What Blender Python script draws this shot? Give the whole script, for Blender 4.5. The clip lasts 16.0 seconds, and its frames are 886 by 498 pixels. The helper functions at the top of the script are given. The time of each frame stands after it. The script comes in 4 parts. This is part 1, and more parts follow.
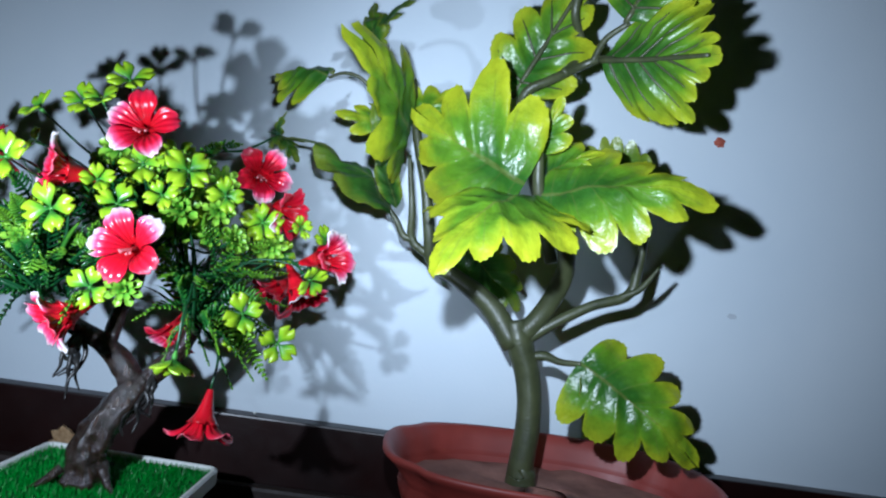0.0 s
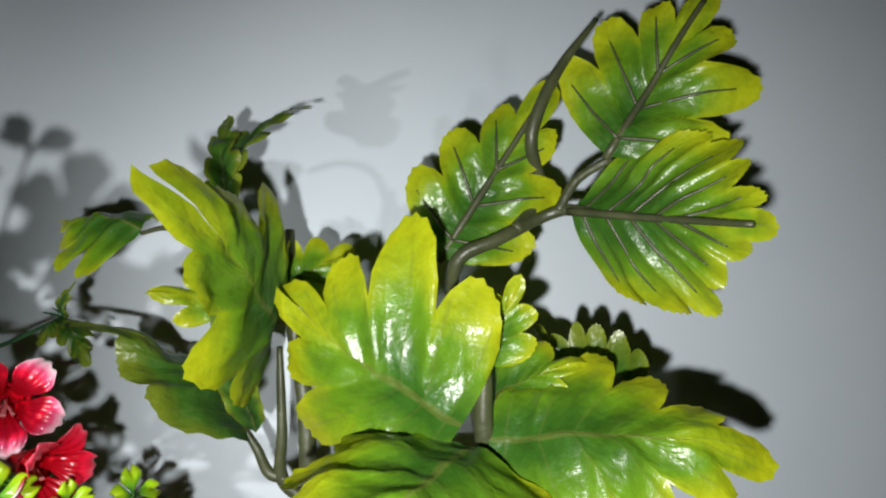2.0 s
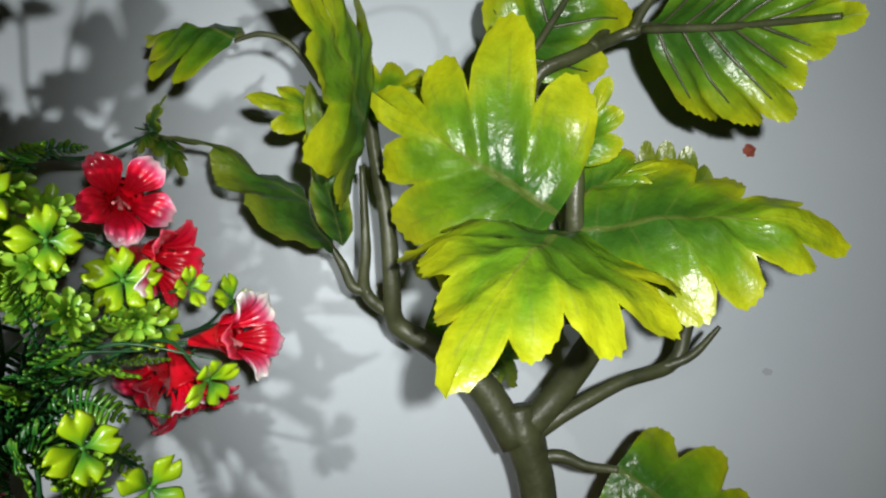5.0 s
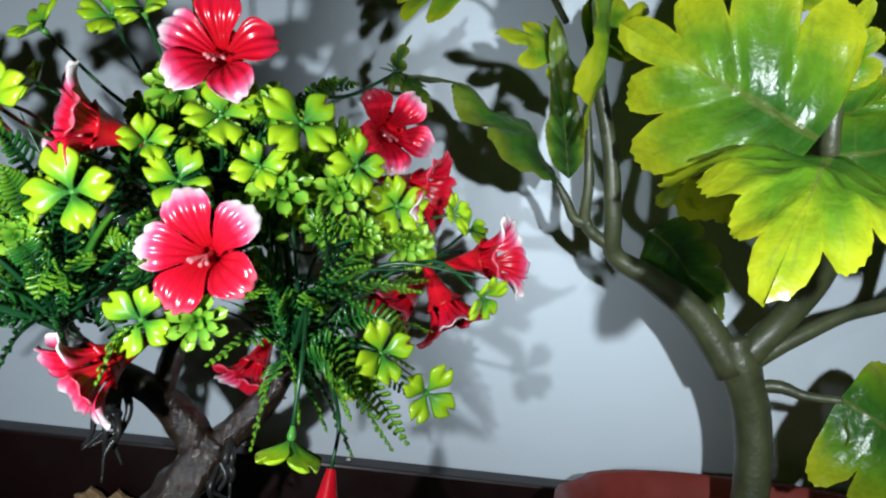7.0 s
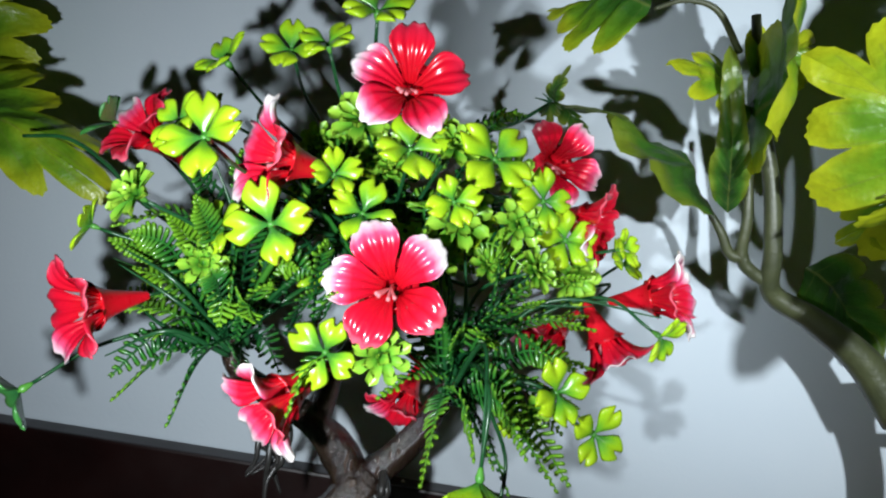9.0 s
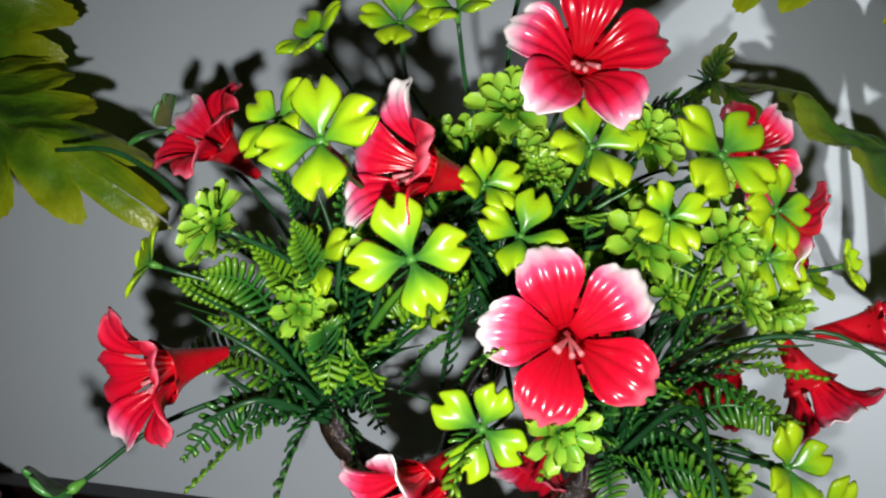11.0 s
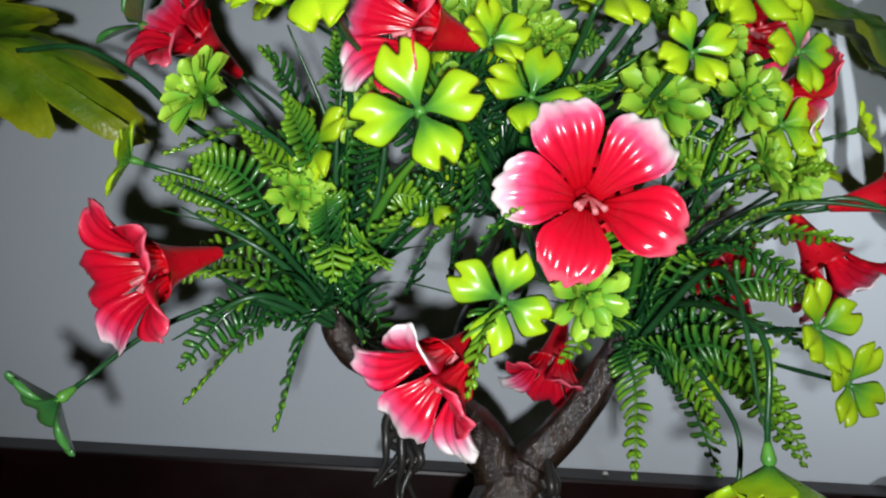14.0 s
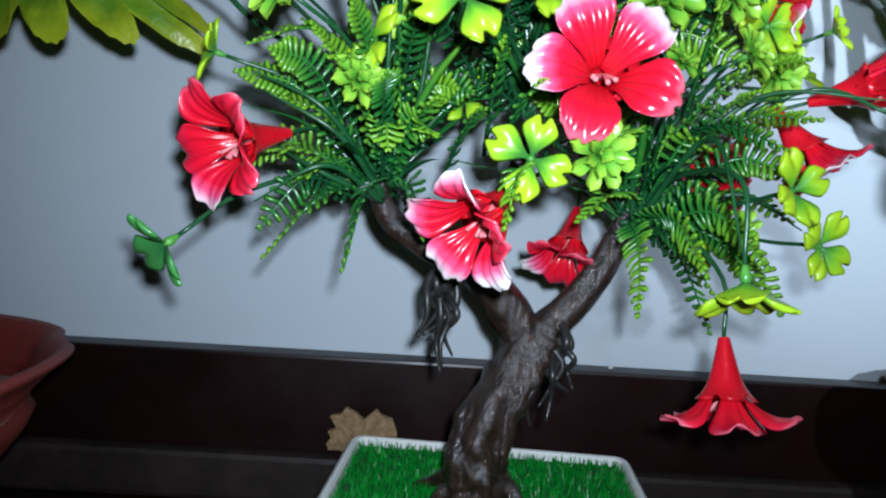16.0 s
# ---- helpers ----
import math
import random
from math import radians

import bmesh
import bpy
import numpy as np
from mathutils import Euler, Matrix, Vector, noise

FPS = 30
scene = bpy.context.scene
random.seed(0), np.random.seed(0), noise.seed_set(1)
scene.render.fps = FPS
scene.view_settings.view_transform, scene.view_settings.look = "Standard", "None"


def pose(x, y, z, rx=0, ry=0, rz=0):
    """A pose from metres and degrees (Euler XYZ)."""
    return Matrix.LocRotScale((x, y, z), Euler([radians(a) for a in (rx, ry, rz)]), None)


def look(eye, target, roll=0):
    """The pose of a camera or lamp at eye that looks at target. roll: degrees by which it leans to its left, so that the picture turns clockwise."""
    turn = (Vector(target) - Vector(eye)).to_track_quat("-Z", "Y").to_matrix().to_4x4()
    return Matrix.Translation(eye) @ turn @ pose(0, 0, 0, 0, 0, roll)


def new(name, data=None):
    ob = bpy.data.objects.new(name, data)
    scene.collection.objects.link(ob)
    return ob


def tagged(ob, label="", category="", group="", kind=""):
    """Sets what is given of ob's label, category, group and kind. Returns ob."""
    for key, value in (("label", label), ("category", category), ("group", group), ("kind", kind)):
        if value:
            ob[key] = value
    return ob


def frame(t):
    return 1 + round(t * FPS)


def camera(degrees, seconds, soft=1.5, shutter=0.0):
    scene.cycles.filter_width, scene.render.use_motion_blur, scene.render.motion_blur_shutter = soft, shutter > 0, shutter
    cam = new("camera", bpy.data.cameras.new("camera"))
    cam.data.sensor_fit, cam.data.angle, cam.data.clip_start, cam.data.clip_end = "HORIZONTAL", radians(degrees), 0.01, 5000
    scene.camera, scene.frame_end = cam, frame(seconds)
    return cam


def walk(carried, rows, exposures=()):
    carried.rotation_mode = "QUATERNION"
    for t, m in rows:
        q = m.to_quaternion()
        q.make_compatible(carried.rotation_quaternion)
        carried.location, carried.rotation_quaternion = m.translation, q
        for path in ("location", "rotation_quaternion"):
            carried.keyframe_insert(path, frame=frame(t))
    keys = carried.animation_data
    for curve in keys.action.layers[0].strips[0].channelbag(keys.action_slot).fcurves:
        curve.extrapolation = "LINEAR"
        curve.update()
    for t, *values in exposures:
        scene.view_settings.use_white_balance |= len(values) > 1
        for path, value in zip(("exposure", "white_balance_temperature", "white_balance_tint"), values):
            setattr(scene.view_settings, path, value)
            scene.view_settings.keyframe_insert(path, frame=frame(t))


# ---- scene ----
cam = camera(68.0, 16.0, soft=2.2)
ROWS = [
    (0, 0.2179, -0.5406, 0.2868, 90.63, -8.41, -2.71),
    (0.5, 0.216, -0.4546, 0.3031, 91.56, -8.22, -4.08),
    (1, 0.2186, -0.3946, 0.3209, 93.76, -8.17, -6.86),
    (1.5, 0.2293, -0.3643, 0.3477, 97, -8.28, -8.79),
    (2, 0.2306, -0.3427, 0.3845, 98.5, -7.95, -9.65),
    (2.5, 0.226, -0.3167, 0.4151, 99.33, -7.69, -9.93),
    (3, 0.2292, -0.3037, 0.4053, 98.67, -7.83, -9.99),
    (3.5, 0.2158, -0.3161, 0.3769, 96.77, -7.42, -9.36),
    (4, 0.2071, -0.3332, 0.3494, 96.1, -7.2, -11.38),
    (4.2, 0.2035, -0.3357, 0.341, 95.6, -7.18, -11.5),
    (6.3, 0.1317, -0.3524, 0.2913, 87.6, -6.37, -7.63),
    (6.5, 0.1214, -0.3528, 0.2904, 87.46, -6.65, -6.04),
    (7, 0.1018, -0.3507, 0.2878, 87.52, -7.45, -3.34),
    (7.5, 0.0908, -0.3474, 0.2882, 87.62, -7.87, -1.7),
    (8, 0.0731, -0.3451, 0.2887, 87.85, -8.14, -0.51),
    (8.5, 0.0599, -0.3435, 0.288, 87.96, -8.21, 0.45),
    (9, 0.044, -0.3429, 0.2879, 88.38, -8.56, 1.45),
    (9.5, 0.0216, -0.3411, 0.2912, 88.59, -8.58, 3.66),
    (9.7, 0.0141, -0.3386, 0.2936, 88.91, -8.34, 3.87),
    (11.8, -0.0228, -0.2236, 0.2889, 87.64, -5.09, 1.19),
    (12, -0.023, -0.2199, 0.2892, 87.82, -5.03, 0.98),
    (12.5, -0.0218, -0.2212, 0.2903, 88.25, -4.73, 0.67),
    (13, -0.0194, -0.2342, 0.2796, 87.69, -3.83, 0.47),
    (13.5, -0.0229, -0.2478, 0.265, 87.33, -3.66, 0.45),
    (14, -0.0253, -0.255, 0.2523, 87.01, -3.24, -0.05),
    (14.5, -0.0298, -0.2627, 0.2434, 86.53, -3.41, -0.06),
    (15, -0.0319, -0.2689, 0.2357, 85.85, -3.43, -0.37),
    (15.5, -0.0346, -0.2798, 0.2258, 85.2, -3.3, 0.02),
    (16, -0.0361, -0.3011, 0.2153, 84.75, -3.26, 0.27),
]
EXPOSURES = [(0.0, 0.22, 5300, 8), (1.0, 0.12, 6200, 9), (2.0, 0.12, 6900, 10), (3.0, -0.05, 7100, 10), (3.5, -0.1, 7200, 10), (4.0, -0.08, 7300, 11), (6.5, -0.05, 6200, 6), (7.0, 0.0, 6100, 6), (9.5, 0.18, 6300, 7), (12.0, -0.45, 7200, 13), (12.5, -0.52, 7200, 13), (13.0, -0.66, 7000, 13), (14.0, -0.36, 6600, 12), (15.0, -0.12, 6200, 9), (16.0, 0.12, 5600, 7)]
walk(cam, [(t, pose(x, y, z, rx, ry, rz)) for t, x, y, z, rx, ry, rz in ROWS], EXPOSURES)

# ---- light: the torch beside the lens, at the two stations where the camera lingers ----
world = bpy.data.worlds.new("room_air")
scene.world = world
world.use_nodes = True
world.node_tree.nodes["Background"].inputs[0].default_value = (0.55, 0.68, 0.85, 1)
world.node_tree.nodes["Background"].inputs[1].default_value = 0.018


def torch(name, eye, target, watts, cone, blend):
    d = bpy.data.lights.new(name, "SPOT")
    d.energy, d.spot_size, d.spot_blend, d.shadow_soft_size = watts, radians(cone), blend, 0.006
    d.color = (0.94, 0.97, 1.0)
    ob = new(name, d)
    ob.matrix_world = look(eye, target)
    return ob


torch("torch_by_leaf_plant", (0.200, -0.395, 0.335), (0.43, 0.15, 0.39), 12.0, 97, 1.0)
torch("torch_by_bonsai", (-0.024, -0.318, 0.236), (-0.05, 0.15, 0.265), 5.5, 114, 1.0)


# ---- materials ----
def nodes(name):
    m = bpy.data.materials.new(name)
    m.use_nodes = True
    t = m.node_tree
    return m, t, t.nodes["Principled BSDF"]


def node(t, kind, **kw):
    n = t.nodes.new("ShaderNode" + kind)
    for k, v in kw.items():
        if k in n.inputs:
            n.inputs[k].default_value = v
    return n


def maths(t, op, a, b=None):
    n = t.nodes.new("ShaderNodeMath")
    n.operation = op
    for i, v in enumerate((a, b)):
        if v is None:
            continue
        if isinstance(v, (int, float)):
            n.inputs[i].default_value = v
        else:
            t.links.new(v, n.inputs[i])
    return n.outputs[0]


def ramp(t, fac, stops):
    n = t.nodes.new("ShaderNodeValToRGB")
    e = n.color_ramp.elements
    while len(e) < len(stops):
        e.new(0.5)
    for el, (p, c) in zip(e, stops):
        el.position, el.color = p, (*c, 1)
    t.links.new(fac, n.inputs[0])
    return n.outputs[0]


def mix(t, fac, a, b, kind="MIX"):
    n = t.nodes.new("ShaderNodeMix")
    n.data_type, n.blend_type = "RGBA", kind
    for sock, v in ((n.inputs[0], fac), (n.inputs[6], a), (n.inputs[7], b)):
        if isinstance(v, (int, float)):
            sock.default_value = v
        elif isinstance(v, tuple):
            sock.default_value = (*v, 1)
        else:
            t.links.new(v, sock)
    return n.outputs[2]


def grain(t, scale, detail=3.0, rough=0.6):
    c = t.nodes.new("ShaderNodeTexCoord")
    n = node(t, "TexNoise", Scale=scale, Detail=detail, Roughness=rough)
    t.links.new(c.outputs["Object"], n.inputs["Vector"])
    return n.outputs["Fac"]


def bump(t, b, height, strength, distance):
    n = node(t, "Bump", Strength=strength, Distance=distance)
    t.links.new(height, n.inputs["Height"])
    t.links.new(n.outputs[0], b.inputs["Normal"])


def plain(name, a, b, scale, rough=0.4, bumps=0.15, depth=0.001, spec=0.5, fine=None):
    m, t, p = nodes(name)
    g = grain(t, scale)
    col = ramp(t, g, [(0.3, a), (0.7, b)])
    t.links.new(col, p.inputs["Base Color"])
    r = grain(t, scale * 3.1)
    t.links.new(maths(t, "ADD", maths(t, "MULTIPLY", r, 0.25), rough - 0.12), p.inputs["Roughness"])
    p.inputs["Specular IOR Level"].default_value = spec
    bump(t, p, grain(t, fine or scale * 6), bumps, depth)
    return m


def uv_parts(t):
    n = t.nodes.new("ShaderNodeUVMap")
    s = t.nodes.new("ShaderNodeSeparateXYZ")
    t.links.new(n.outputs[0], s.inputs[0])
    return s.outputs[0], s.outputs[1]


def leaf_material(name, deep, mid, rim, lobes, vein=(0.15, 0.17, 0.04)):
    """Dyed fabric-and-plastic leaf: deep green along the rib, yellow towards the lobes' tips; veins along each lobe."""
    m, t, p = nodes(name)
    u, v = uv_parts(t)
    side = maths(t, "MULTIPLY", maths(t, "ABSOLUTE", maths(t, "SUBTRACT", v, 0.5)), 2.0)
    far = maths(t, "MAXIMUM", side, maths(t, "MULTIPLY", maths(t, "SUBTRACT", u, 0.4), 1.05))
    info = t.nodes.new("ShaderNodeObjectInfo")
    far = maths(t, "ADD", far, maths(t, "MULTIPLY", maths(t, "SUBTRACT", grain(t, 38), 0.5), 0.55))
    far = maths(t, "ADD", far, maths(t, "MULTIPLY", maths(t, "SUBTRACT", info.outputs["Random"], 0.5), 0.12))
    col = ramp(t, far, [(0.16, deep), (0.55, mid), (0.93, rim)])
    lane = maths(t, "ABSOLUTE", maths(t, "SUBTRACT", maths(t, "FRACT", maths(t, "MULTIPLY", u, lobes)), 0.5))
    side_vein = maths(t, "MULTIPLY", maths(t, "LESS_THAN", lane, 0.035), maths(t, "LESS_THAN", side, 0.8))
    rib = maths(t, "LESS_THAN", side, 0.035)
    col = mix(t, maths(t, "MULTIPLY", maths(t, "MAXIMUM", rib, maths(t, "MULTIPLY", side_vein, 0.45)), 0.5), col, vein)
    col = mix(t, 0.35, col, ramp(t, grain(t, 160), [(0.3, (0.4, 0.4, 0.4)), (0.7, (1, 1, 1))]), "MULTIPLY")
    t.links.new(col, p.inputs["Base Color"])
    t.links.new(maths(t, "ADD", maths(t, "MULTIPLY", grain(t, 60), 0.25), 0.2), p.inputs["Roughness"])
    fine = maths(t, "ABSOLUTE", maths(t, "SUBTRACT", maths(t, "FRACT", maths(t, "SUBTRACT", maths(t, "MULTIPLY", side, 6.0), maths(t, "MULTIPLY", lane, 3.0))), 0.5))
    bump(t, p, maths(t, "ADD", maths(t, "ADD", maths(t, "MULTIPLY", lane, 0.9), maths(t, "MULTIPLY", fine, 0.15)), maths(t, "ADD", maths(t, "MULTIPLY", grain(t, 260), 0.3), grain(t, 75))), 0.6, 0.002)
    tr = t.nodes.new("ShaderNodeBsdfTranslucent")
    t.links.new(col, tr.inputs[0])
    mx = t.nodes.new("ShaderNodeMixShader")
    mx.inputs[0].default_value = 0.22
    t.links.new(p.outputs[0], mx.inputs[1])
    t.links.new(tr.outputs[0], mx.inputs[2])
    t.links.new(mx.outputs[0], t.nodes["Material Output"].inputs[0])
    return m


def tip_material(name, stops, rough, spread=0.3, noise_amount=0.25, noise_scale=120):
    """Colour that runs from the root (u 0) to the tip (u 1) of a petal or leaflet."""
    m, t, p = nodes(name)
    u, v = uv_parts(t)
    info = t.nodes.new("ShaderNodeObjectInfo")
    f = maths(t, "ADD", u, maths(t, "MULTIPLY", maths(t, "SUBTRACT", info.outputs["Random"], 0.5), spread))
    f = maths(t, "ADD", f, maths(t, "MULTIPLY", maths(t, "SUBTRACT", grain(t, noise_scale), 0.5), noise_amount))
    t.links.new(ramp(t, f, stops), p.inputs["Base Color"])
    t.links.new(maths(t, "ADD", maths(t, "MULTIPLY", grain(t, 300), 0.2), rough - 0.1), p.inputs["Roughness"])
    bump(t, p, grain(t, 420), 0.12, 0.0006)
    return m


wall_paint = plain("wall_paint", (0.56, 0.63, 0.69), (0.61, 0.67, 0.72), 5, 0.6, 0.25, 0.0006, 0.3, 260)
dull_paint = plain("dull_paint", (0.22, 0.22, 0.22), (0.30, 0.30, 0.29), 3, 0.8)
dark_wood = plain("dark_wood", (0.006, 0.0016, 0.0014), (0.014, 0.003, 0.0024), 9, 0.38, 0.2, 0.0006, 0.4, 90)
worn_wood = plain("worn_wood", (0.010, 0.005, 0.004), (0.028, 0.018, 0.014), 40, 0.6)
fibre = plain("fibreboard", (0.24, 0.14, 0.06), (0.5, 0.34, 0.18), 240, 0.9, 0.8, 0.002)
terracotta = plain("terracotta_plastic", (0.16, 0.022, 0.016), (0.25, 0.04, 0.03), 14, 0.5, 0.1, 0.0008)
soil_fill = plain("soil_fill", (0.13, 0.055, 0.04), (0.27, 0.13, 0.10), 30, 0.85, 0.4, 0.002)
white_plastic = plain("white_plastic", (0.66, 0.66, 0.62), (0.8, 0.8, 0.77), 20, 0.35, 0.06)
turf_base = plain("turf_base", (0.006, 0.07, 0.012), (0.012, 0.13, 0.02), 60, 0.8, 0.5, 0.002)
green_bark = plain("green_bark", (0.030, 0.036, 0.016), (0.062, 0.070, 0.030), 45, 0.42, 0.35, 0.0012)
brown_bark, t, p = nodes("brown_bark")
c = t.nodes.new("ShaderNodeTexCoord")
mp = t.nodes.new("ShaderNodeMapping")
mp.inputs["Scale"].default_value = (1.0, 1.0, 0.22)
t.links.new(c.outputs["Object"], mp.inputs["Vector"])
ridge = node(t, "TexNoise", Scale=330.0, Detail=4.0, Roughness=0.6)
t.links.new(mp.outputs[0], ridge.inputs["Vector"])
t.links.new(ramp(t, ridge.outputs["Fac"], [(0.35, (0.009, 0.005, 0.004)), (0.7, (0.046, 0.028, 0.018))]), p.inputs["Base Color"])
p.inputs["Roughness"].default_value = 0.2
p.inputs["Specular IOR Level"].default_value = 0.8
bump(t, p, maths(t, "ADD", ridge.outputs["Fac"], maths(t, "MULTIPLY", grain(t, 620), 0.5)), 0.8, 0.0022)
root_black = plain("root_black", (0.012, 0.012, 0.012), (0.03, 0.028, 0.026), 80, 0.35)
stem_green = plain("stem_green", (0.008, 0.05, 0.015), (0.02, 0.10, 0.03), 50, 0.3, 0.1)
hub_green = plain("hub_green", (0.05, 0.22, 0.03), (0.12, 0.36, 0.05), 120, 0.35)
throat_red = plain("throat_red", (0.50, 0.003, 0.010), (0.66, 0.006, 0.02), 60, 0.3, 0.1)
stamen_pink = plain("stamen_pink", (0.6, 0.06, 0.09), (0.8, 0.35, 0.36), 200, 0.35)
clay_dot = plain("clay_dot", (0.25, 0.05, 0.03), (0.38, 0.1, 0.06), 200, 0.8)
smear = plain("smear", (0.42, 0.46, 0.5), (0.52, 0.57, 0.62), 80, 0.7)
fleck = plain("fleck", (0.7, 0.68, 0.64), (0.85, 0.85, 0.8), 200, 0.6)
leaf_green = leaf_material("leaf_green", (0.036, 0.120, 0.012), (0.125, 0.262, 0.012), (0.40, 0.45, 0.012), 5.0)
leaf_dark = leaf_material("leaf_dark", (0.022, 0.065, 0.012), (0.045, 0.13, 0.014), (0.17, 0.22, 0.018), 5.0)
clover_green = tip_material("clover_green", [(0.05, (0.05, 0.2, 0.03)), (0.3, (0.15, 0.40, 0.022)), (0.6, (0.33, 0.58, 0.014)), (0.95, (0.43, 0.64, 0.016))], 0.28)
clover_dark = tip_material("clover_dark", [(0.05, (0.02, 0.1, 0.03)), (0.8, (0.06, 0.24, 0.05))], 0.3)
rosette_green = tip_material("rosette_green", [(0.05, (0.05, 0.2, 0.025)), (0.45, (0.15, 0.4, 0.03)), (0.95, (0.34, 0.58, 0.05))], 0.3)
fern_green = tip_material("fern_green", [(0.1, (0.008, 0.055, 0.016)), (0.45, (0.03, 0.16, 0.022)), (0.9, (0.17, 0.38, 0.02))], 0.22, 0.55)
petal_red = tip_material("petal_red", [(0.1, (0.50, 0.003, 0.010)), (0.6, (0.70, 0.006, 0.028)), (0.9, (0.74, 0.02, 0.06)), (1.0, (0.80, 0.12, 0.18))], 0.2, 0.1, 0.14)
petal_pale = tip_material("petal_pale", [(0.1, (0.52, 0.003, 0.012)), (0.52, (0.72, 0.008, 0.04)), (0.72, (0.80, 0.09, 0.22)), (0.88, (0.88, 0.50, 0.60)), (0.97, (0.90, 0.82, 0.81))], 0.24, 0.2, 0.12)
turf_blade = plain("turf_blade", (0.006, 0.16, 0.010), (0.02, 0.30, 0.025), 90, 0.4)


# ---- mesh helpers ----
def mesh(name, verts, faces, uvs=None, smooth=True):
    me = bpy.data.meshes.new(name)
    me.from_pydata([tuple(map(float, v)) for v in verts], [], faces)
    if uvs is not None:
        layer = me.uv_layers.new(name="UVMap")
        idx = np.empty(len(me.loops), dtype=np.int32)
        me.loops.foreach_get("vertex_index", idx)
        layer.data.foreach_set("uv", np.asarray(uvs, dtype=np.float32)[idx].ravel())
    if smooth:
        me.polygons.foreach_set("use_smooth", [True] * len(me.polygons))
    me.update()
    return me


def grid_faces(nu, nv, start=0, wrap=False):
    out = []
    for i in range(nu - 1):
        for j in range(nv if wrap else nv - 1):
            k = (j + 1) % nv
            out.append((start + i * nv + j, start + i * nv + k, start + (i + 1) * nv + k, start + (i + 1) * nv + j))
    return out


def part(name, me, material, parent, m=Matrix(), label=""):
    """One mesh object under a thing (an Empty at its base) or under a part; m is its pose in world or in its part."""
    ob = new(name, me)
    if not me.materials:
        me.materials.append(material)
    ob.parent = parent
    if parent.type == "EMPTY":
        ob.matrix_parent_inverse = Matrix.Translation(parent.location).inverted()
    ob.matrix_basis = m
    return tagged(ob, label) if label else ob


def thing(name, base, label, category, group=""):
    ob = new(name)
    ob.location = base
    ob.empty_display_size = 0.02
    return tagged(ob, label, category, group)


def solid(name, me, material, label="", category="", kind="", group=""):
    me.materials.append(material)
    return tagged(new(name, me), label, category, group, kind)


def slab(name, lo, hi, bevel=0.0015):
    bm = bmesh.new()
    bmesh.ops.create_cube(bm, size=1.0)
    c, s = [(a + b) / 2 for a, b in zip(lo, hi)], [b - a for a, b in zip(lo, hi)]
    for v in bm.verts:
        v.co = Vector([c[i] + v.co[i] * s[i] for i in range(3)])
    if bevel:
        bmesh.ops.bevel(bm, geom=bm.edges[:], offset=bevel, segments=2, affect="EDGES", profile=0.6)
    me = bpy.data.meshes.new(name)
    bm.to_mesh(me)
    bm.free()
    return me


def spline(points, n):
    """A smooth line through points, as n places (Catmull-Rom)."""
    p = [np.array(q, float) for q in points]
    p = [2 * p[0] - p[1]] + p + [2 * p[-1] - p[-2]]
    out = []
    for k in np.linspace(0, len(points) - 1, n):
        i = min(int(k), len(points) - 2)
        f, (a, b, c, d) = k - i, p[i:i + 4]
        out.append(0.5 * (2 * b + (c - a) * f + (2 * a - 5 * b + 4 * c - d) * f * f + (3 * b - a - 3 * c + d) * f ** 3))
    return np.array(out)


def tube(name, points, radii, n=24, sides=8, rough=0.0, uv_end=1.0, seed=0):
    line = spline(points, n)
    r = np.interp(np.linspace(0, 1, n), np.linspace(0, 1, len(radii)), radii)
    verts, uvs = [], []
    ref = np.array((0.21, -0.93, 0.3))
    for i in range(n):
        d = line[min(i + 1, n - 1)] - line[max(i - 1, 0)]
        d /= np.linalg.norm(d) + 1e-12
        x = np.cross(d, ref)
        x /= np.linalg.norm(x) + 1e-9
        y = np.cross(d, x)
        for j in range(sides):
            a = 2 * math.pi * j / sides
            k = 1.0
            if rough:
                k += rough * noise.noise(Vector((math.cos(a) * 1.7 + seed, math.sin(a) * 1.7, i * 0.33)))
                k += rough * 0.5 * math.sin(a * 5 + i * 0.16)
            verts.append(line[i] + r[i] * k * (math.cos(a) * x + math.sin(a) * y))
            uvs.append((i / (n - 1) * uv_end, j / sides))
    faces = grid_faces(n, sides, 0, True)
    faces += [tuple(range(sides))[::-1], tuple((n - 1) * sides + j for j in range(sides))]
    return mesh(name, verts, faces, uvs)


def facing(centre, normal, turn=0.0, size=1.0):
    z = Vector(normal).normalized()
    y = Vector((0, 0, 1)) - z * z.z
    if y.length < 0.05:
        y = Vector((0, -1, 0))
    y.normalize()
    x = y.cross(z)
    m = Matrix((x, y, z)).transposed().to_4x4()
    return Matrix.Translation(centre) @ m @ Matrix.Rotation(radians(turn), 4, "Z") @ Matrix.Scale(size, 4)


# ---- setting ----
X0, X1, Y0, Y1, FLOOR, TOP = -1.7, 2.1, -3.2, 0.15, -0.78, 1.95
solid("wall_north", slab("wall", (X0, 0.15, FLOOR), (X1, 0.27, TOP), 0), wall_paint, "pale blue-grey painted wall behind the plants", "wall", "structure")
solid("wall_south", slab("wall", (X0, Y0 - 0.12, FLOOR), (X1, Y0, TOP), 0), dull_paint, "plain painted wall of the room", "wall", "structure")
solid("wall_west", slab("wall", (X0 - 0.12, Y0 - 0.12, FLOOR), (X0, 0.27, TOP), 0), dull_paint, "plain painted wall of the room", "wall", "structure")
solid("wall_east", slab("wall", (X1, Y0 - 0.12, FLOOR), (X1 + 0.12, 0.27, TOP), 0), dull_paint, "plain painted wall of the room", "wall", "structure")
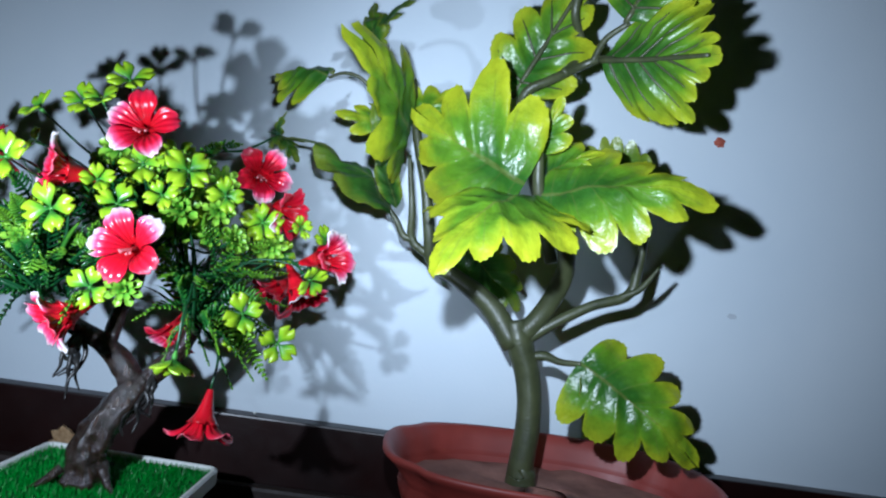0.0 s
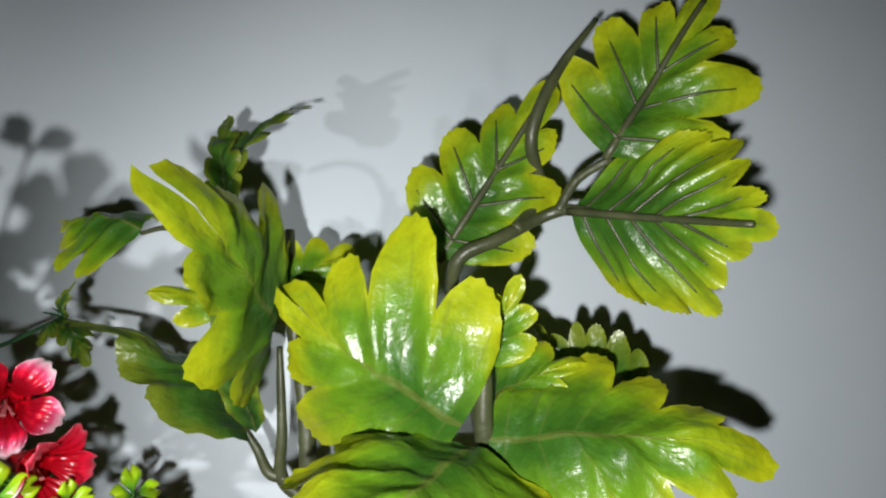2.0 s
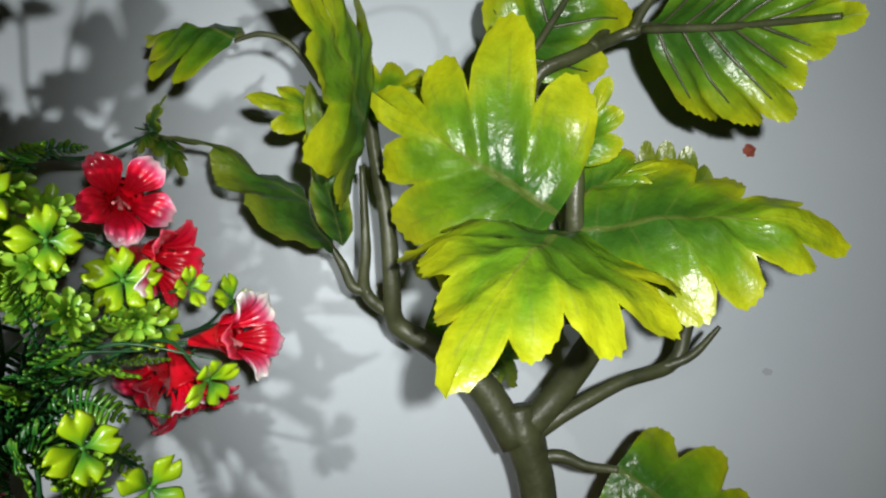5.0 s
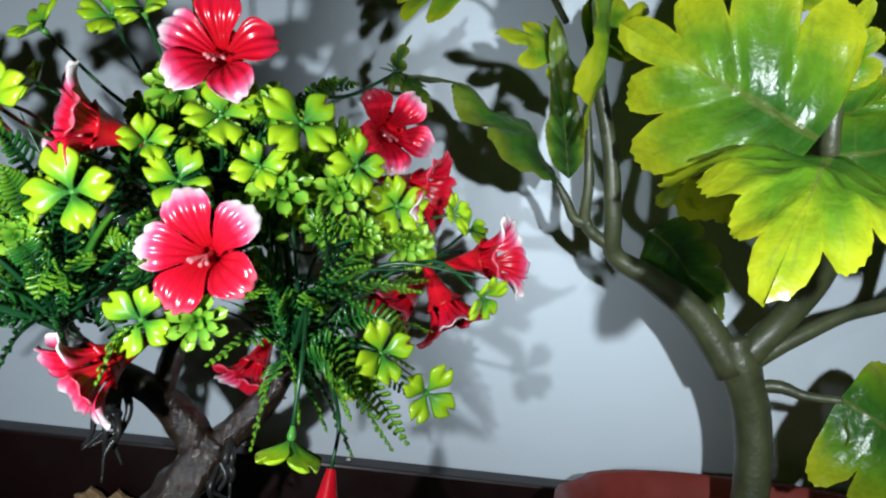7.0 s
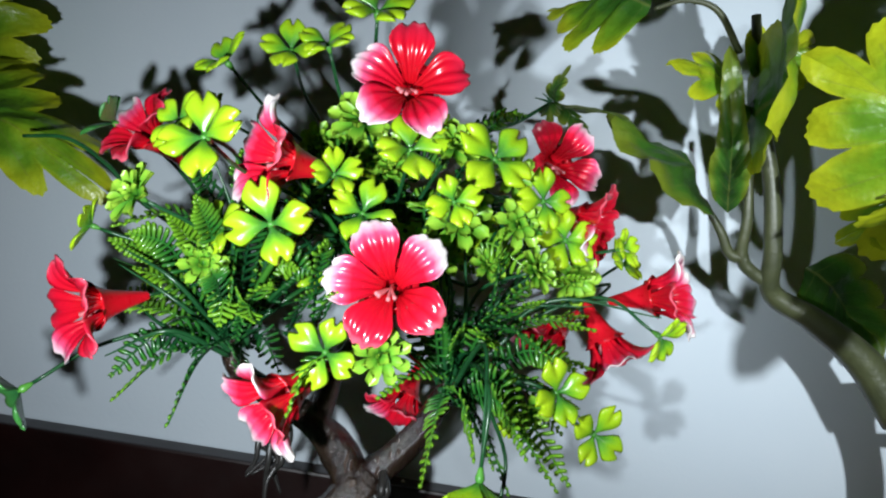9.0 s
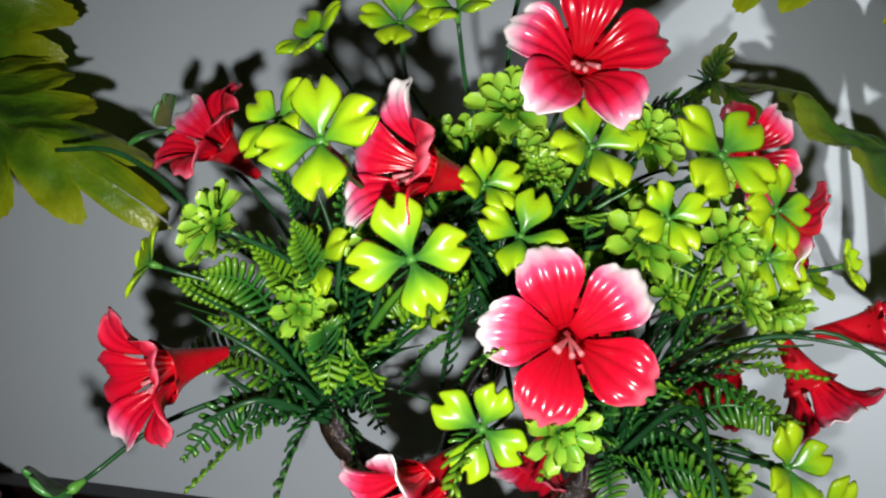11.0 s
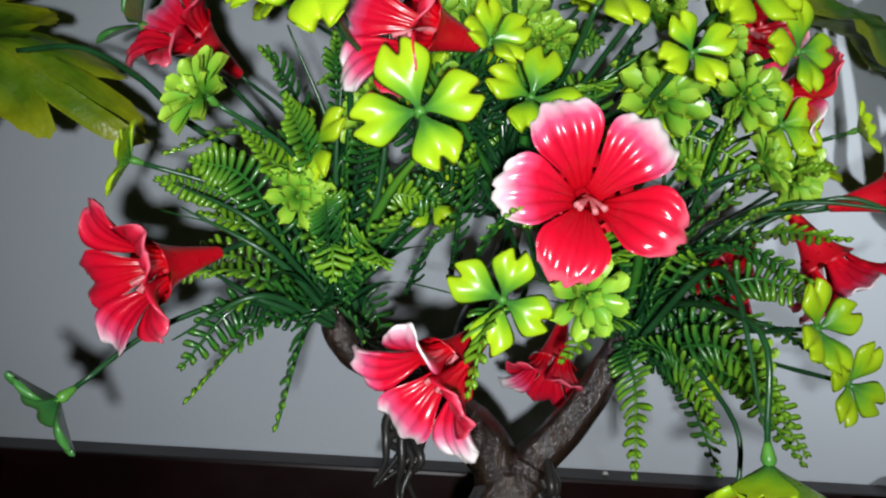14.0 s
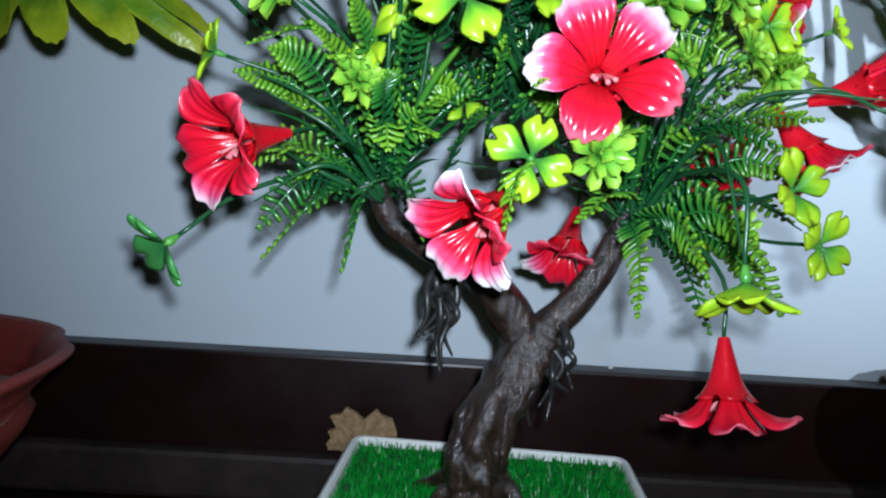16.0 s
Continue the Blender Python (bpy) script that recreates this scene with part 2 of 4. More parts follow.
solid("floor", slab("floor", (X0 - 0.12, Y0 - 0.12, FLOOR - 0.1), (X1 + 0.12, 0.27, FLOOR), 0), dull_paint, "plain grey floor of the room", "floor", "structure")
solid("ceiling", slab("ceiling", (X0 - 0.12, Y0 - 0.12, TOP), (X1 + 0.12, 0.27, TOP + 0.1), 0), dull_paint, "plain white ceiling of the room", "ceiling", "structure")

cabinet = thing("cabinet", (0.2, -0.1, FLOOR), "dark red-brown lacquered wooden cabinet with raised back board", "cabinet")
part("top_board", slab("top_board", (-1.0, -0.42, -0.026), (1.3, 0.129, 0.0), 0.003), dark_wood, cabinet)
part("back_board", slab("back_board", (-1.0, 0.130, -0.026), (1.3, 0.149, 0.099), 0.002), dark_wood, cabinet)
part("ledge", slab("ledge", (-1.0, 0.117, 0.0005), (1.3, 0.1295, 0.034), 0.004), worn_wood, cabinet, Matrix(), "worn brown wooden ledge strip")
part("carcass", slab("carcass", (-0.98, -0.40, FLOOR + 0.001), (1.28, 0.145, -0.0265), 0.003), dark_wood, cabinet)


def shard(name, centre, rx, rz, depth, seed):
    """A torn flat piece with a ragged outline, standing against the board."""
    rng, n = random.Random(seed), 26
    ring = []
    for i in range(n):
        a = 2 * math.pi * i / n
        k = 0.62 + 0.5 * rng.random()
        ring.append((centre[0] + rx * k * math.cos(a), centre[2] + rz * k * math.sin(a)))
    v = [(x, centre[1], z) for x, z in ring] + [(x, centre[1] - depth * (0.6 + 0.5 * rng.random()), z) for x, z in ring]
    v += [(centre[0], centre[1] - depth * 1.4, centre[2])]
    f = [(i, (i + 1) % n, n + (i + 1) % n, n + i) for i in range(n)] + [(n + i, n + (i + 1) % n, 2 * n) for i in range(n)]
    return mesh(name, v, f, None, False)


solid("torn_veneer_patch", shard("torn_veneer_patch", (-0.083, 0.1165, 0.050), 0.025, 0.020, 0.004, 5), fibre, "ragged tan patch of bare fibreboard on the cabinet's back ledge", "chipped patch")


def blot(name, x, z, rx, rz, depth, seed, y=0.15):
    rng, n = random.Random(seed), 20
    v = [(x, y - depth, z)]
    for i in range(n):
        a, k = 2 * math.pi * i / n, 0.85 + 0.3 * rng.random()
        v.append((x + rx * k * math.cos(a), y - 0.0004, z + rz * k * math.sin(a)))
    return mesh(name, v, [(0, 1 + (i + 1) % n, 1 + i) for i in range(n)])


solid("clay_spot", blot("clay_spot", 0.527, 0.451, 0.0062, 0.0055, 0.003, 1), clay_dot, "small round terracotta-coloured spot on the wall", "wall spot")
for i, (x, z, rx, rz) in enumerate(((0.567, 0.268, 0.005, 0.003), (0.118, 0.70, 0.018, 0.012), (0.50, 0.70, 0.004, 0.005), (0.505, 0.31, 0.004, 0.006))):
    solid("wall_smear", blot("wall_smear", x, z, rx, rz, 0.0007, 20 + i), smear, "faint grey smear on the painted wall", "smear", "", "marks on the wall")
for i, (x, y, z) in enumerate(((0.083, 0.1395, 0.0992), (-0.16, 0.06, 0.0), (0.03, 0.1385, 0.0992))):
    solid("fleck", shard("fleck", (x, y, z + 0.0012), 0.0016, 0.0011, 0.002, 40 + i), fleck, "tiny white fleck lying on the dark cabinet", "fleck", "", "flecks on the cabinet")


# ---- flowering bonsai ----
bonsai = thing("artificial_bonsai", (-0.012, 0.0, 0.0), "artificial bonsai with red flowers in a white square pot", "artificial plant")


def square_pot(cx, cy, half, foot, height, wall):
    """Square pot with rounded corners, thick rim and a flat bed inside."""
    def ring(h, z, r):
        out = []
        for k in range(4):
            for j in range(5):
                a = math.pi / 2 * (k + j / 4)
                q = (math.floor(k) + 0.5) * math.pi / 2
                ox, oy = (h - r) * (1 if math.cos(q) > 0 else -1), (h - r) * (1 if math.sin(q) > 0 else -1)
                out.append((cx + ox + r * math.cos(a), cy + oy + r * math.sin(a), z))
        return out
    levels = [(foot * 0.9, 0.0005, 0.006), (foot, 0.004, 0.008), (half - 0.006, height - 0.016, 0.008), (half, height - 0.014, 0.008), (half, height - 0.002, 0.008),
              (half - 0.002, height, 0.007), (half - wall + 0.001, height, 0.006), (half - wall, height - 0.0015, 0.005), (half - wall - 0.001, height - 0.014, 0.005)]
    turn = Matrix.Translation((cx, cy, 0)) @ Matrix.Rotation(radians(-4), 4, "Z") @ Matrix.Translation((-cx, -cy, 0))
    v = [turn @ Vector(q) for lv in levels for q in ring(*lv)]
    f = grid_faces(len(levels), 20, 0, True) + [tuple(range(20))[::-1], tuple((len(levels) - 1) * 20 + j for j in range(20))]
    return mesh("pot", v, f, None, False)


POT = (-0.015, -0.013, 0.0795, 0.070)
part("pot", square_pot(POT[0], POT[1], POT[2], 0.066, POT[3], 0.005), white_plastic, bonsai, Matrix(), "square white plastic pot with rounded rim")
POT_TURN = Matrix.Translation((POT[0], POT[1], 0)) @ Matrix.Rotation(radians(-4), 4, "Z") @ Matrix.Translation((-POT[0], -POT[1], 0))
bed = POT[2] - 0.0062
part("turf", slab("turf", (POT[0] - bed, POT[1] - bed, POT[3] - 0.012), (POT[0] + bed, POT[1] + bed, POT[3] - 0.0045), 0), turf_base, bonsai, POT_TURN, "bright green turf mat")


def turf_pile(n, rng):
    v, f = [], []
    for i in range(n):
        x, y = POT[0] + bed * (2 * rng.random() - 1), POT[1] + bed * (2 * rng.random() - 1)
        a, h = rng.random() * 6.28, 0.003 + 0.003 * rng.random()
        dx, dy, lx, ly = 0.0005 * math.cos(a), 0.0005 * math.sin(a), rng.gauss(0, 0.0012), rng.gauss(0, 0.0012)
        z = POT[3] - 0.0046
        v += [(x - dx, y - dy, z), (x + dx, y + dy, z), (x + lx, y + ly, z + h)]
        f.append((3 * i, 3 * i + 1, 3 * i + 2))
    return mesh("turf_pile", v, f, None, False)


tagged(part("turf_pile", turf_pile(9000, random.Random(3)), turf_blade, bonsai, POT_TURN, "short bright green turf fibres"), kind="stuff")
part("trunk", tube("trunk", [(-0.022, -0.004, 0.058), (-0.020, -0.003, 0.075), (-0.021, -0.001, 0.094), (-0.010, 0.003, 0.120), (0.005, 0.012, 0.143), (0.010, 0.014, 0.152)], [0.0175, 0.0155, 0.0145, 0.0125, 0.0125, 0.011], 60, 30, 0.19), brown_bark, bonsai, Matrix(), "dark brown ridged glossy trunk")
part("branch", tube("branch", [(0.001, 0.013, 0.140), (-0.008, 0.011, 0.158), (-0.026, 0.006, 0.177), (-0.050, 0.0, 0.190), (-0.068, -0.002, 0.202), (-0.074, -0.006, 0.222)], [0.0105, 0.0098, 0.008, 0.0068, 0.0055, 0.003], 36, 16, 0.16, seed=4), brown_bark, bonsai)
part("branch", tube("branch", [(0.003, 0.014, 0.142), (0.016, 0.014, 0.156), (0.033, 0.015, 0.178), (0.043, 0.013, 0.200), (0.047, 0.005, 0.225)], [0.0095, 0.0082, 0.0072, 0.0062, 0.003], 30, 16, 0.16, seed=8), brown_bark, bonsai)
part("branch", tube("branch", [(-0.022, 0.007, 0.176), (-0.018, 0.012, 0.205), (-0.006, 0.010, 0.235), (0.0, 0.0, 0.265)], [0.0066, 0.0058, 0.0045, 0.0025], 24, 12, 0.16, seed=9), brown_bark, bonsai)
rng = random.Random(11)
for sx, sz, y in ((-0.041, 0.182, -0.004), (0.015, 0.154, 0.006)):
    for i in range(7):
        dx, dz = rng.uniform(-0.015, 0.013), rng.uniform(0.030, 0.064) * (1.0 if sx < 0 else 0.75)
        pts = [(sx + rng.uniform(-0.003, 0.003), y + 0.004, sz + 0.003)]
        pts += [(sx + dx * f + rng.uniform(-0.0055, 0.0055), y - 0.004 + rng.uniform(-0.006, 0.006), sz - dz * f) for f in (0.25, 0.5, 0.75, 1.0)]
        part("aerial_root", tube("aerial_root", pts, [0.0024, 0.0019, 0.0014, 0.0006], 22, 6), root_black, bonsai, Matrix(), "thin black hanging root" if i == 0 else "")
for x, y, dx, dy in ((-0.034, -0.014, -0.018, -0.012), (-0.006, -0.006, 0.016, -0.012), (-0.03, 0.008, -0.02, 0.012)):
    part("surface_root", tube("surface_root", [(x, y, 0.080), (x + dx * 0.5, y + dy * 0.5, 0.0705), (x + dx, y + dy, 0.0655)], [0.004, 0.003, 0.001], 12, 8, 0.15), brown_bark, bonsai)

# two knots of branches from which everything springs
KNOTS = [np.array(k) for k in ((-0.072, -0.004, 0.214), (0.043, 0.006, 0.206), (-0.004, 0.004, 0.255))]


def petal_mesh(seed, length=0.0205, width=0.0099):
    rng, nu, nv = random.Random(seed), 20, 17
    v, uv = [], []
    for i in range(nu):
        u = i / (nu - 1)
        for j in range(nv):
            s = 2 * j / (nv - 1) - 1
            w = width * (0.30 + 0.70 * math.sin(min(1.0, u / 0.72) * math.pi / 2) ** 1.9)
            end = 1 - 0.17 * abs(s) ** 2.4 - 0.055 * (0.5 + 0.5 * math.cos(s * 9.5 + 0.9 * seed)) - 0.03 * rng.random()
            w *= 1 - 0.22 * max(0, (u - 0.66) / 0.34) ** 2
            r = 0.0030 + (length + 0.0040) * u * end
            z = -0.0115 + 0.0145 * (1 - (1 - u) ** 2.2) - 0.0042 * u ** 3 + 0.0030 * s * s * u
            z += 0.0008 * math.cos(s * 12.5) * math.sin(math.pi * u) ** 0.8 + 0.0013 * math.sin(seed + 4.3 * s) * u ** 3
            v.append((r, s * w, z))
            uv.append((u, j / (nv - 1)))
    top = len(v)
    v += [(x, y, z - 0.0007) for x, y, z in v]
    uv += uv
    f = grid_faces(nu, nv) + [q[::-1] for q in grid_faces(nu, nv, top)]
    rim = [j for j in range(nv)] + [i * nv + nv - 1 for i in range(1, nu)] + [(nu - 1) * nv + j for j in range(nv - 2, -1, -1)] + [i * nv for i in range(nu - 2, 0, -1)]
    f += [(rim[k], top + rim[k], top + rim[(k + 1) % len(rim)], rim[(k + 1) % len(rim)]) for k in range(len(rim))]
    return mesh("petal", v, f, uv)


def trumpet_mesh():
    n, sides, v = 14, 20, []
    for i in range(n):
        u = i / (n - 1)
        r = 0.0022 + 0.0056 * u + 0.0042 * u ** 6
        for j in range(sides):
            a = 2 * math.pi * j / sides
            v.append((r * (1 + 0.04 * math.cos(5 * a)) * math.cos(a), r * (1 + 0.04 * math.cos(5 * a)) * math.sin(a), -0.0300 + 0.0255 * u))
    k = len(v)
    for i in range(6):
        u = i / 5
        r = 0.0074 * (1 - u) + 0.0012
        v += [(r * math.cos(2 * math.pi * j / sides), r * math.sin(2 * math.pi * j / sides), -0.0075 - 0.014 * u) for j in range(sides)]
    f = grid_faces(n, sides, 0, True) + [q[::-1] for q in grid_faces(6, sides, k, True)][:]
    f += [((n - 1) * sides + j, (n - 1) * sides + (j + 1) % sides, k + (j + 1) % sides, k + j) for j in range(sides)]
    return mesh("flower", v, f)


PETALS, PALE_PETALS, TRUMPET = [petal_mesh(s) for s in (1, 2, 3, 4)], [petal_mesh(s) for s in (5, 6, 7, 8)], trumpet_mesh()
STAMEN = tube("stamen", [(0, 0, -0.014), (0.0022, 0, -0.006), (0.0062, 0, 0.0005)], [0.0006, 0.0005, 0.0009], 10, 6)
STEM_AT, FLOWER_AT = [], []


def flower(centre, normal, turn, size=1.0, spread=0.0, pale=(2,), label=""):
    m = facing(centre, normal, turn, size)
    FLOWER_AT.append(centre)
    f = part("flower", TRUMPET, throat_red, bonsai, m, label or "red trumpet flower with pink-white petal tips")
    for k in range(5):
        tilt = spread + 5 * math.sin(k * 2.3 + turn)
        part("petal", (PALE_PETALS if k in pale else PETALS)[(k + int(turn)) % 4], petal_pale if k in pale else petal_red, f, Matrix.Rotation(radians(72 * k + 4 * math.sin(k * 5 + turn)), 4, "Z") @ Matrix.Rotation(radians(-tilt), 4, "Y"))
    for k in range(4):
        part("stamen", STAMEN, stamen_pink, f, Matrix.Rotation(radians(-turn - 140 + 27 * k + 9 * math.sin(k * 4 + turn)), 4, "Z") @ Matrix.Rotation(radians(4 + 5 * math.sin(k * 7)), 4, "Y"))
    STEM_AT.append((m @ Vector((0, 0, -0.030)), -(m.to_3x3() @ Vector((0, 0, 1))).normalized()))


flower((0.007, -0.062, 0.349), (0.03, -0.95, 0.22), 90, 1.0, 0, (1, 2, 3))
flower((0.0115, -0.066, 0.262), (-0.08, -0.95, 0.22), 114, 1.09, 0, (0, 1, 4))
flower((-0.046, -0.062, 0.308), (-0.80, -0.58, 0.06), 85, 1.0, 16, (0, 1, 2))
flower((0.084, -0.004, 0.331), (0.45, -0.85, 0.1), 60, 0.92, 8, (0, 3, 4))
flower((-0.127, -0.048, 0.228), (-0.60, -0.74, -0.22), 110, 1.0, 15, (2,))
flower((-0.031, -0.060, 0.203), (-0.60, -0.60, -0.50), 80, 1.0, 22, (0, 1, 2, 3))
flower((0.076, -0.042, 0.132), (0.0, -0.28, -0.96), 30, 1.0, 10, ())
flower((0.126, 0.008, 0.238), (0.52, -0.22, -0.8), 20, 0.95, 22)
flower((0.146, -0.006, 0.272), (0.85, -0.45, 0.28), 50, 0.95, 25, (0, 1, 3, 4))
flower((0.098, 0.040, 0.234), (-0.6, -0.4, -0.6), 10, 0.9, 25)
flower((0.020, 0.030, 0.186), (-0.25, -0.45, -0.85), 40, 0.9, 20)
flower((-0.132, -0.008, 0.317), (-0.55, -0.6, 0.45), 15, 0.95, 10)
flower((0.104, 0.0, 0.303), (0.85, -0.4, -0.1), 75, 0.9, 20)


def heart_mesh(seed, length=0.0178, width=0.0083):
    """A plump heart-shaped leaflet."""
    nu, nv = 17, 19
    v, uv = [], []
    for side in (1, -1):
        for i in range(nu):
            u = i / (nu - 1)
            for j in range(nv):
                s = 2 * j / (nv - 1) - 1
                w = width * (0.12 + 0.88 * math.sin(min(1, u / 0.80) * math.pi / 2) ** 1.6) * math.sqrt(1 - 0.80 * max(0, (u - 0.66) / 0.34) ** 2)
                end = 1 - 0.27 * math.exp(-(s / 0.34) ** 2) - 0.22 * abs(s) ** 2.8
                dome = math.sqrt(max(0.0, 1 - s * s)) * math.sqrt(max(0.0, math.sin(math.pi * min(1, 0.06 + 0.94 * u)))) if u < 1 else 0
                groove = 1 - 0.45 * math.exp(-(s / 0.34) ** 2) * u
                z = (0.0036 if side > 0 else -0.0006) * dome * groove * (0.4 + 0.6 * u) + 0.0030 * u * u * (0.5 - 0.9 * u) + 0.0012 * u
                v.append((0.0012 + length * u * end, s * w, z))
                uv.append((u, j / (nv - 1)))
    n = nu * nv
    f = grid_faces(nu, nv) + [q[::-1] for q in grid_faces(nu, nv, n)]
    rim = [j for j in range(nv)] + [i * nv + nv - 1 for i in range(1, nu)] + [(nu - 1) * nv + j for j in range(nv - 2, -1, -1)] + [i * nv for i in range(nu - 2, 0, -1)]
    f += [(rim[k], n + rim[k], n + rim[(k + 1) % len(rim)], rim[(k + 1) % len(rim)]) for k in range(len(rim))]
    return mesh("leaflet", v, f, uv)


HEARTS = [heart_mesh(1, 0.0180, 0.0076), heart_mesh(2, 0.0168, 0.0074), heart_mesh(3, 0.0188, 0.0080)]
DARK_HEART = heart_mesh(4)


def hub_mesh(name):
    return tube(name, [(0, 0, -0.005), (0, 0, -0.001), (0, 0, 0.0012)], [0.0009, 0.0020, 0.0010], 8, 10)


HUB, ROSE_HUB = hub_mesh("clover"), hub_mesh("rosette")


def clover(centre, normal, turn, size=1.0, count=4, lift=0.0, dark=False):
    m = facing(centre, normal, turn, size)
    c = part("clover_sprig", HUB, hub_green, bonsai, m, "dark green clover sprig" if dark else "glossy lime-green clover sprig with heart leaflets")
    for k in range(count):
        wob = 6 * math.sin(k * 3.7 + turn)
        me = DARK_HEART if dark else HEARTS[(k + int(turn)) % 3]
        part("leaflet", me, clover_dark if dark else clover_green, c, Matrix.Rotation(radians(360 / count * k + wob), 4, "Z") @ Matrix.Rotation(radians(-lift - 8 - wob * 0.6), 4, "Y"))
    STEM_AT.append((m @ Vector((0, 0, -0.005)), -(m.to_3x3() @ Vector((0, 0, 1))).normalized()))


clover((-0.066, -0.088, 0.31), (-0.2, -0.93, 0.28), 20, 1.05, 4, 6)
clover((-0.082, -0.076, 0.316), (-0.5, -0.8, 0.3), 60, 0.8, 4, 0)
clover((-0.039, -0.075, 0.280), (0.02, -1.0, 0.08), 22, 1.08, 4, 0)
clover((-0.006, -0.05, 0.29), (0.1, -0.9, 0.4), 75, 0.95, 4, 8)
clover((0.012, -0.06, 0.32), (0.15, -0.8, 0.55), 20, 1.0, 4, 4)
clover((0.048, -0.07, 0.32), (0.25, -0.9, 0.35), 55, 1.02, 4, 4)
clover((0.072, -0.056, 0.307), (0.4, -0.85, 0.1), 10, 0.8, 4, 0)
clover((0.091, -0.012, 0.292), (0.25, -0.93, 0.2), 30, 0.98, 5, 0)
clover((0.135, 0.045, 0.284), (0.55, -0.6, 0.6), 10, 0.85, 4, 10)
clover((-0.012, -0.06, 0.228), (-0.08, -1.0, 0.06), 70, 0.97, 4, 0)
clover((0.093, -0.042, 0.222), (0.35, -0.88, 0.2), 25, 0.95, 4, 12)
clover((0.118, -0.021, 0.2), (0.4, -0.9, 0.0), 62, 0.95, 4, 6)
clover((0.138, -0.034, 0.254), (0.7, -0.55, -0.35), 40, 0.85, 4, 10)
clover((-0.014, -0.041, 0.382), (0.05, -0.75, 0.66), 35, 1.0, 4, 8)
clover((-0.058, -0.016, 0.365), (-0.1, -0.82, 0.5), 5, 0.95, 4, 12)
clover((-0.088, -0.019, 0.354), (-0.55, -0.6, 0.55), 50, 0.95, 4, 15)
clover((-0.036, -0.034, 0.366), (-0.2, -0.65, 0.7), 80, 0.85, 4, 8)
clover((0.061, -0.08, 0.19), (0.02, -0.25, -0.95), 45, 1.1, 4, 22)
clover((-0.138, -0.03, 0.265), (-0.88, -0.35, 0.25), 20, 0.8, 4, 6)
clover((-0.036, 0.01, 0.257), (0, -0.95, 0.3), 45, 0.75, 4, 0)
clover((-0.02, -0.056, 0.305), (0.45, -0.8, 0.4), 15, 0.75, 4, 18)
clover((0.105, 0.012, 0.27), (0.6, -0.75, -0.1), 70, 0.75, 4, 10)
clover((-0.098, 0.0, 0.33), (-0.7, -0.6, 0.3), 35, 0.8, 4, 10)
clover((0.12, -0.01, 0.292), (0.7, -0.6, 0.3), 15, 0.65, 4, 14)
clover((0.08, 0.0, 0.195), (0.3, -0.8, -0.4), 0, 0.6, 4, 10)
clover((0.034, -0.074, 0.3), (0.1, -0.95, 0.25), 30, 0.7, 4, 10)
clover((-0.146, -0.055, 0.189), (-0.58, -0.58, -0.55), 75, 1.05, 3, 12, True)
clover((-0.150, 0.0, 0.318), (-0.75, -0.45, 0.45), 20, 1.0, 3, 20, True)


def spoon_mesh(length=0.0102, width=0.0025):
    nu, nv, v, uv = 9, 7, [], []
    for i in range(nu):
        u = i / (nu - 1)
        w = width * (0.35 + 0.75 * u) * math.sqrt(max(0.02, 1 - max(0.0, (u - 0.72) / 0.28) ** 2))
        for j in range(nv):
            s = 2 * j / (nv - 1) - 1
            v.append((0.0008 + length * u, s * w, 0.0022 * u - 0.0016 * u ** 3 + 0.0011 * s * s))
            uv.append((u, j / (nv - 1)))
    n = len(v)
    v += [(x, y, z - 0.0007) for x, y, z in v]
    return mesh("rosette_leaf", v, grid_faces(nu, nv) + [q[::-1] for q in grid_faces(nu, nv, n)], uv + uv)


SPOON = spoon_mesh()


def rosette(centre, normal, turn, size=1.0):
    m = facing(centre, normal, turn, size)
    r = part("rosette", ROSE_HUB, hub_green, bonsai, m, "light green succulent rosette")
    for ring, (count, lift, k) in enumerate(((8, 12, 1.35), (7, 36, 1.1), (4, 62, 0.75))):
        for i in range(count):
            part("rosette_leaf", SPOON, rosette_green, r, Matrix.Rotation(radians(360 / count * i + 17 * ring), 4, "Z") @ Matrix.Rotation(radians(-lift), 4, "Y") @ Matrix.Scale(k, 4))
    STEM_AT.append((m @ Vector((0, 0, -0.005)), -(m.to_3x3() @ Vector((0, 0, 1))).normalized()))


rosette((-0.103, -0.06, 0.283), (-0.55, -0.75, 0.35), 0, 1.0)
rosette((0.037, -0.04, 0.293), (0.02, -0.95, 0.3), 20, 1.1)
rosette((-0.079, -0.038, 0.256), (0.45, -0.85, 0.15), 10, 0.85)
rosette((0.012, -0.061, 0.231), (0.3, -0.93, -0.1), 30, 0.95)
rosette((-0.013, -0.04, 0.332), (-0.15, -0.8, 0.5), 5, 1.15)
rosette((0.098, -0.008, 0.274), (0.35, -0.88, -0.2), 12, 1.0)
rosette((0.03, -0.054, 0.325), (0.3, -0.8, 0.5), 8, 0.85)
rosette((0.064, -0.04, 0.296), (0.2, -0.95, 0.1), 40, 0.9)
rosette((0.088, -0.01, 0.205), (0.3, -0.9, -0.2), 25, 0.7)


rng = random.Random(77)
for i in range(22):
    a, z = rng.uniform(-1, 1), rng.uniform(-0.3, 1)
    k = math.sqrt(max(0.05, 1 - 0.8 * z * z))
    c = (0.078 * a * k, -0.006 - 0.026 * rng.random() * k, 0.283 + 0.052 * z)
    n = (a * 0.6 + rng.uniform(-0.2, 0.2), -0.8, 0.35 + rng.uniform(-0.3, 0.3))
    (rosette if i % 4 else clover)(c, n, rng.uniform(0, 90), rng.uniform(0.7, 1.0))


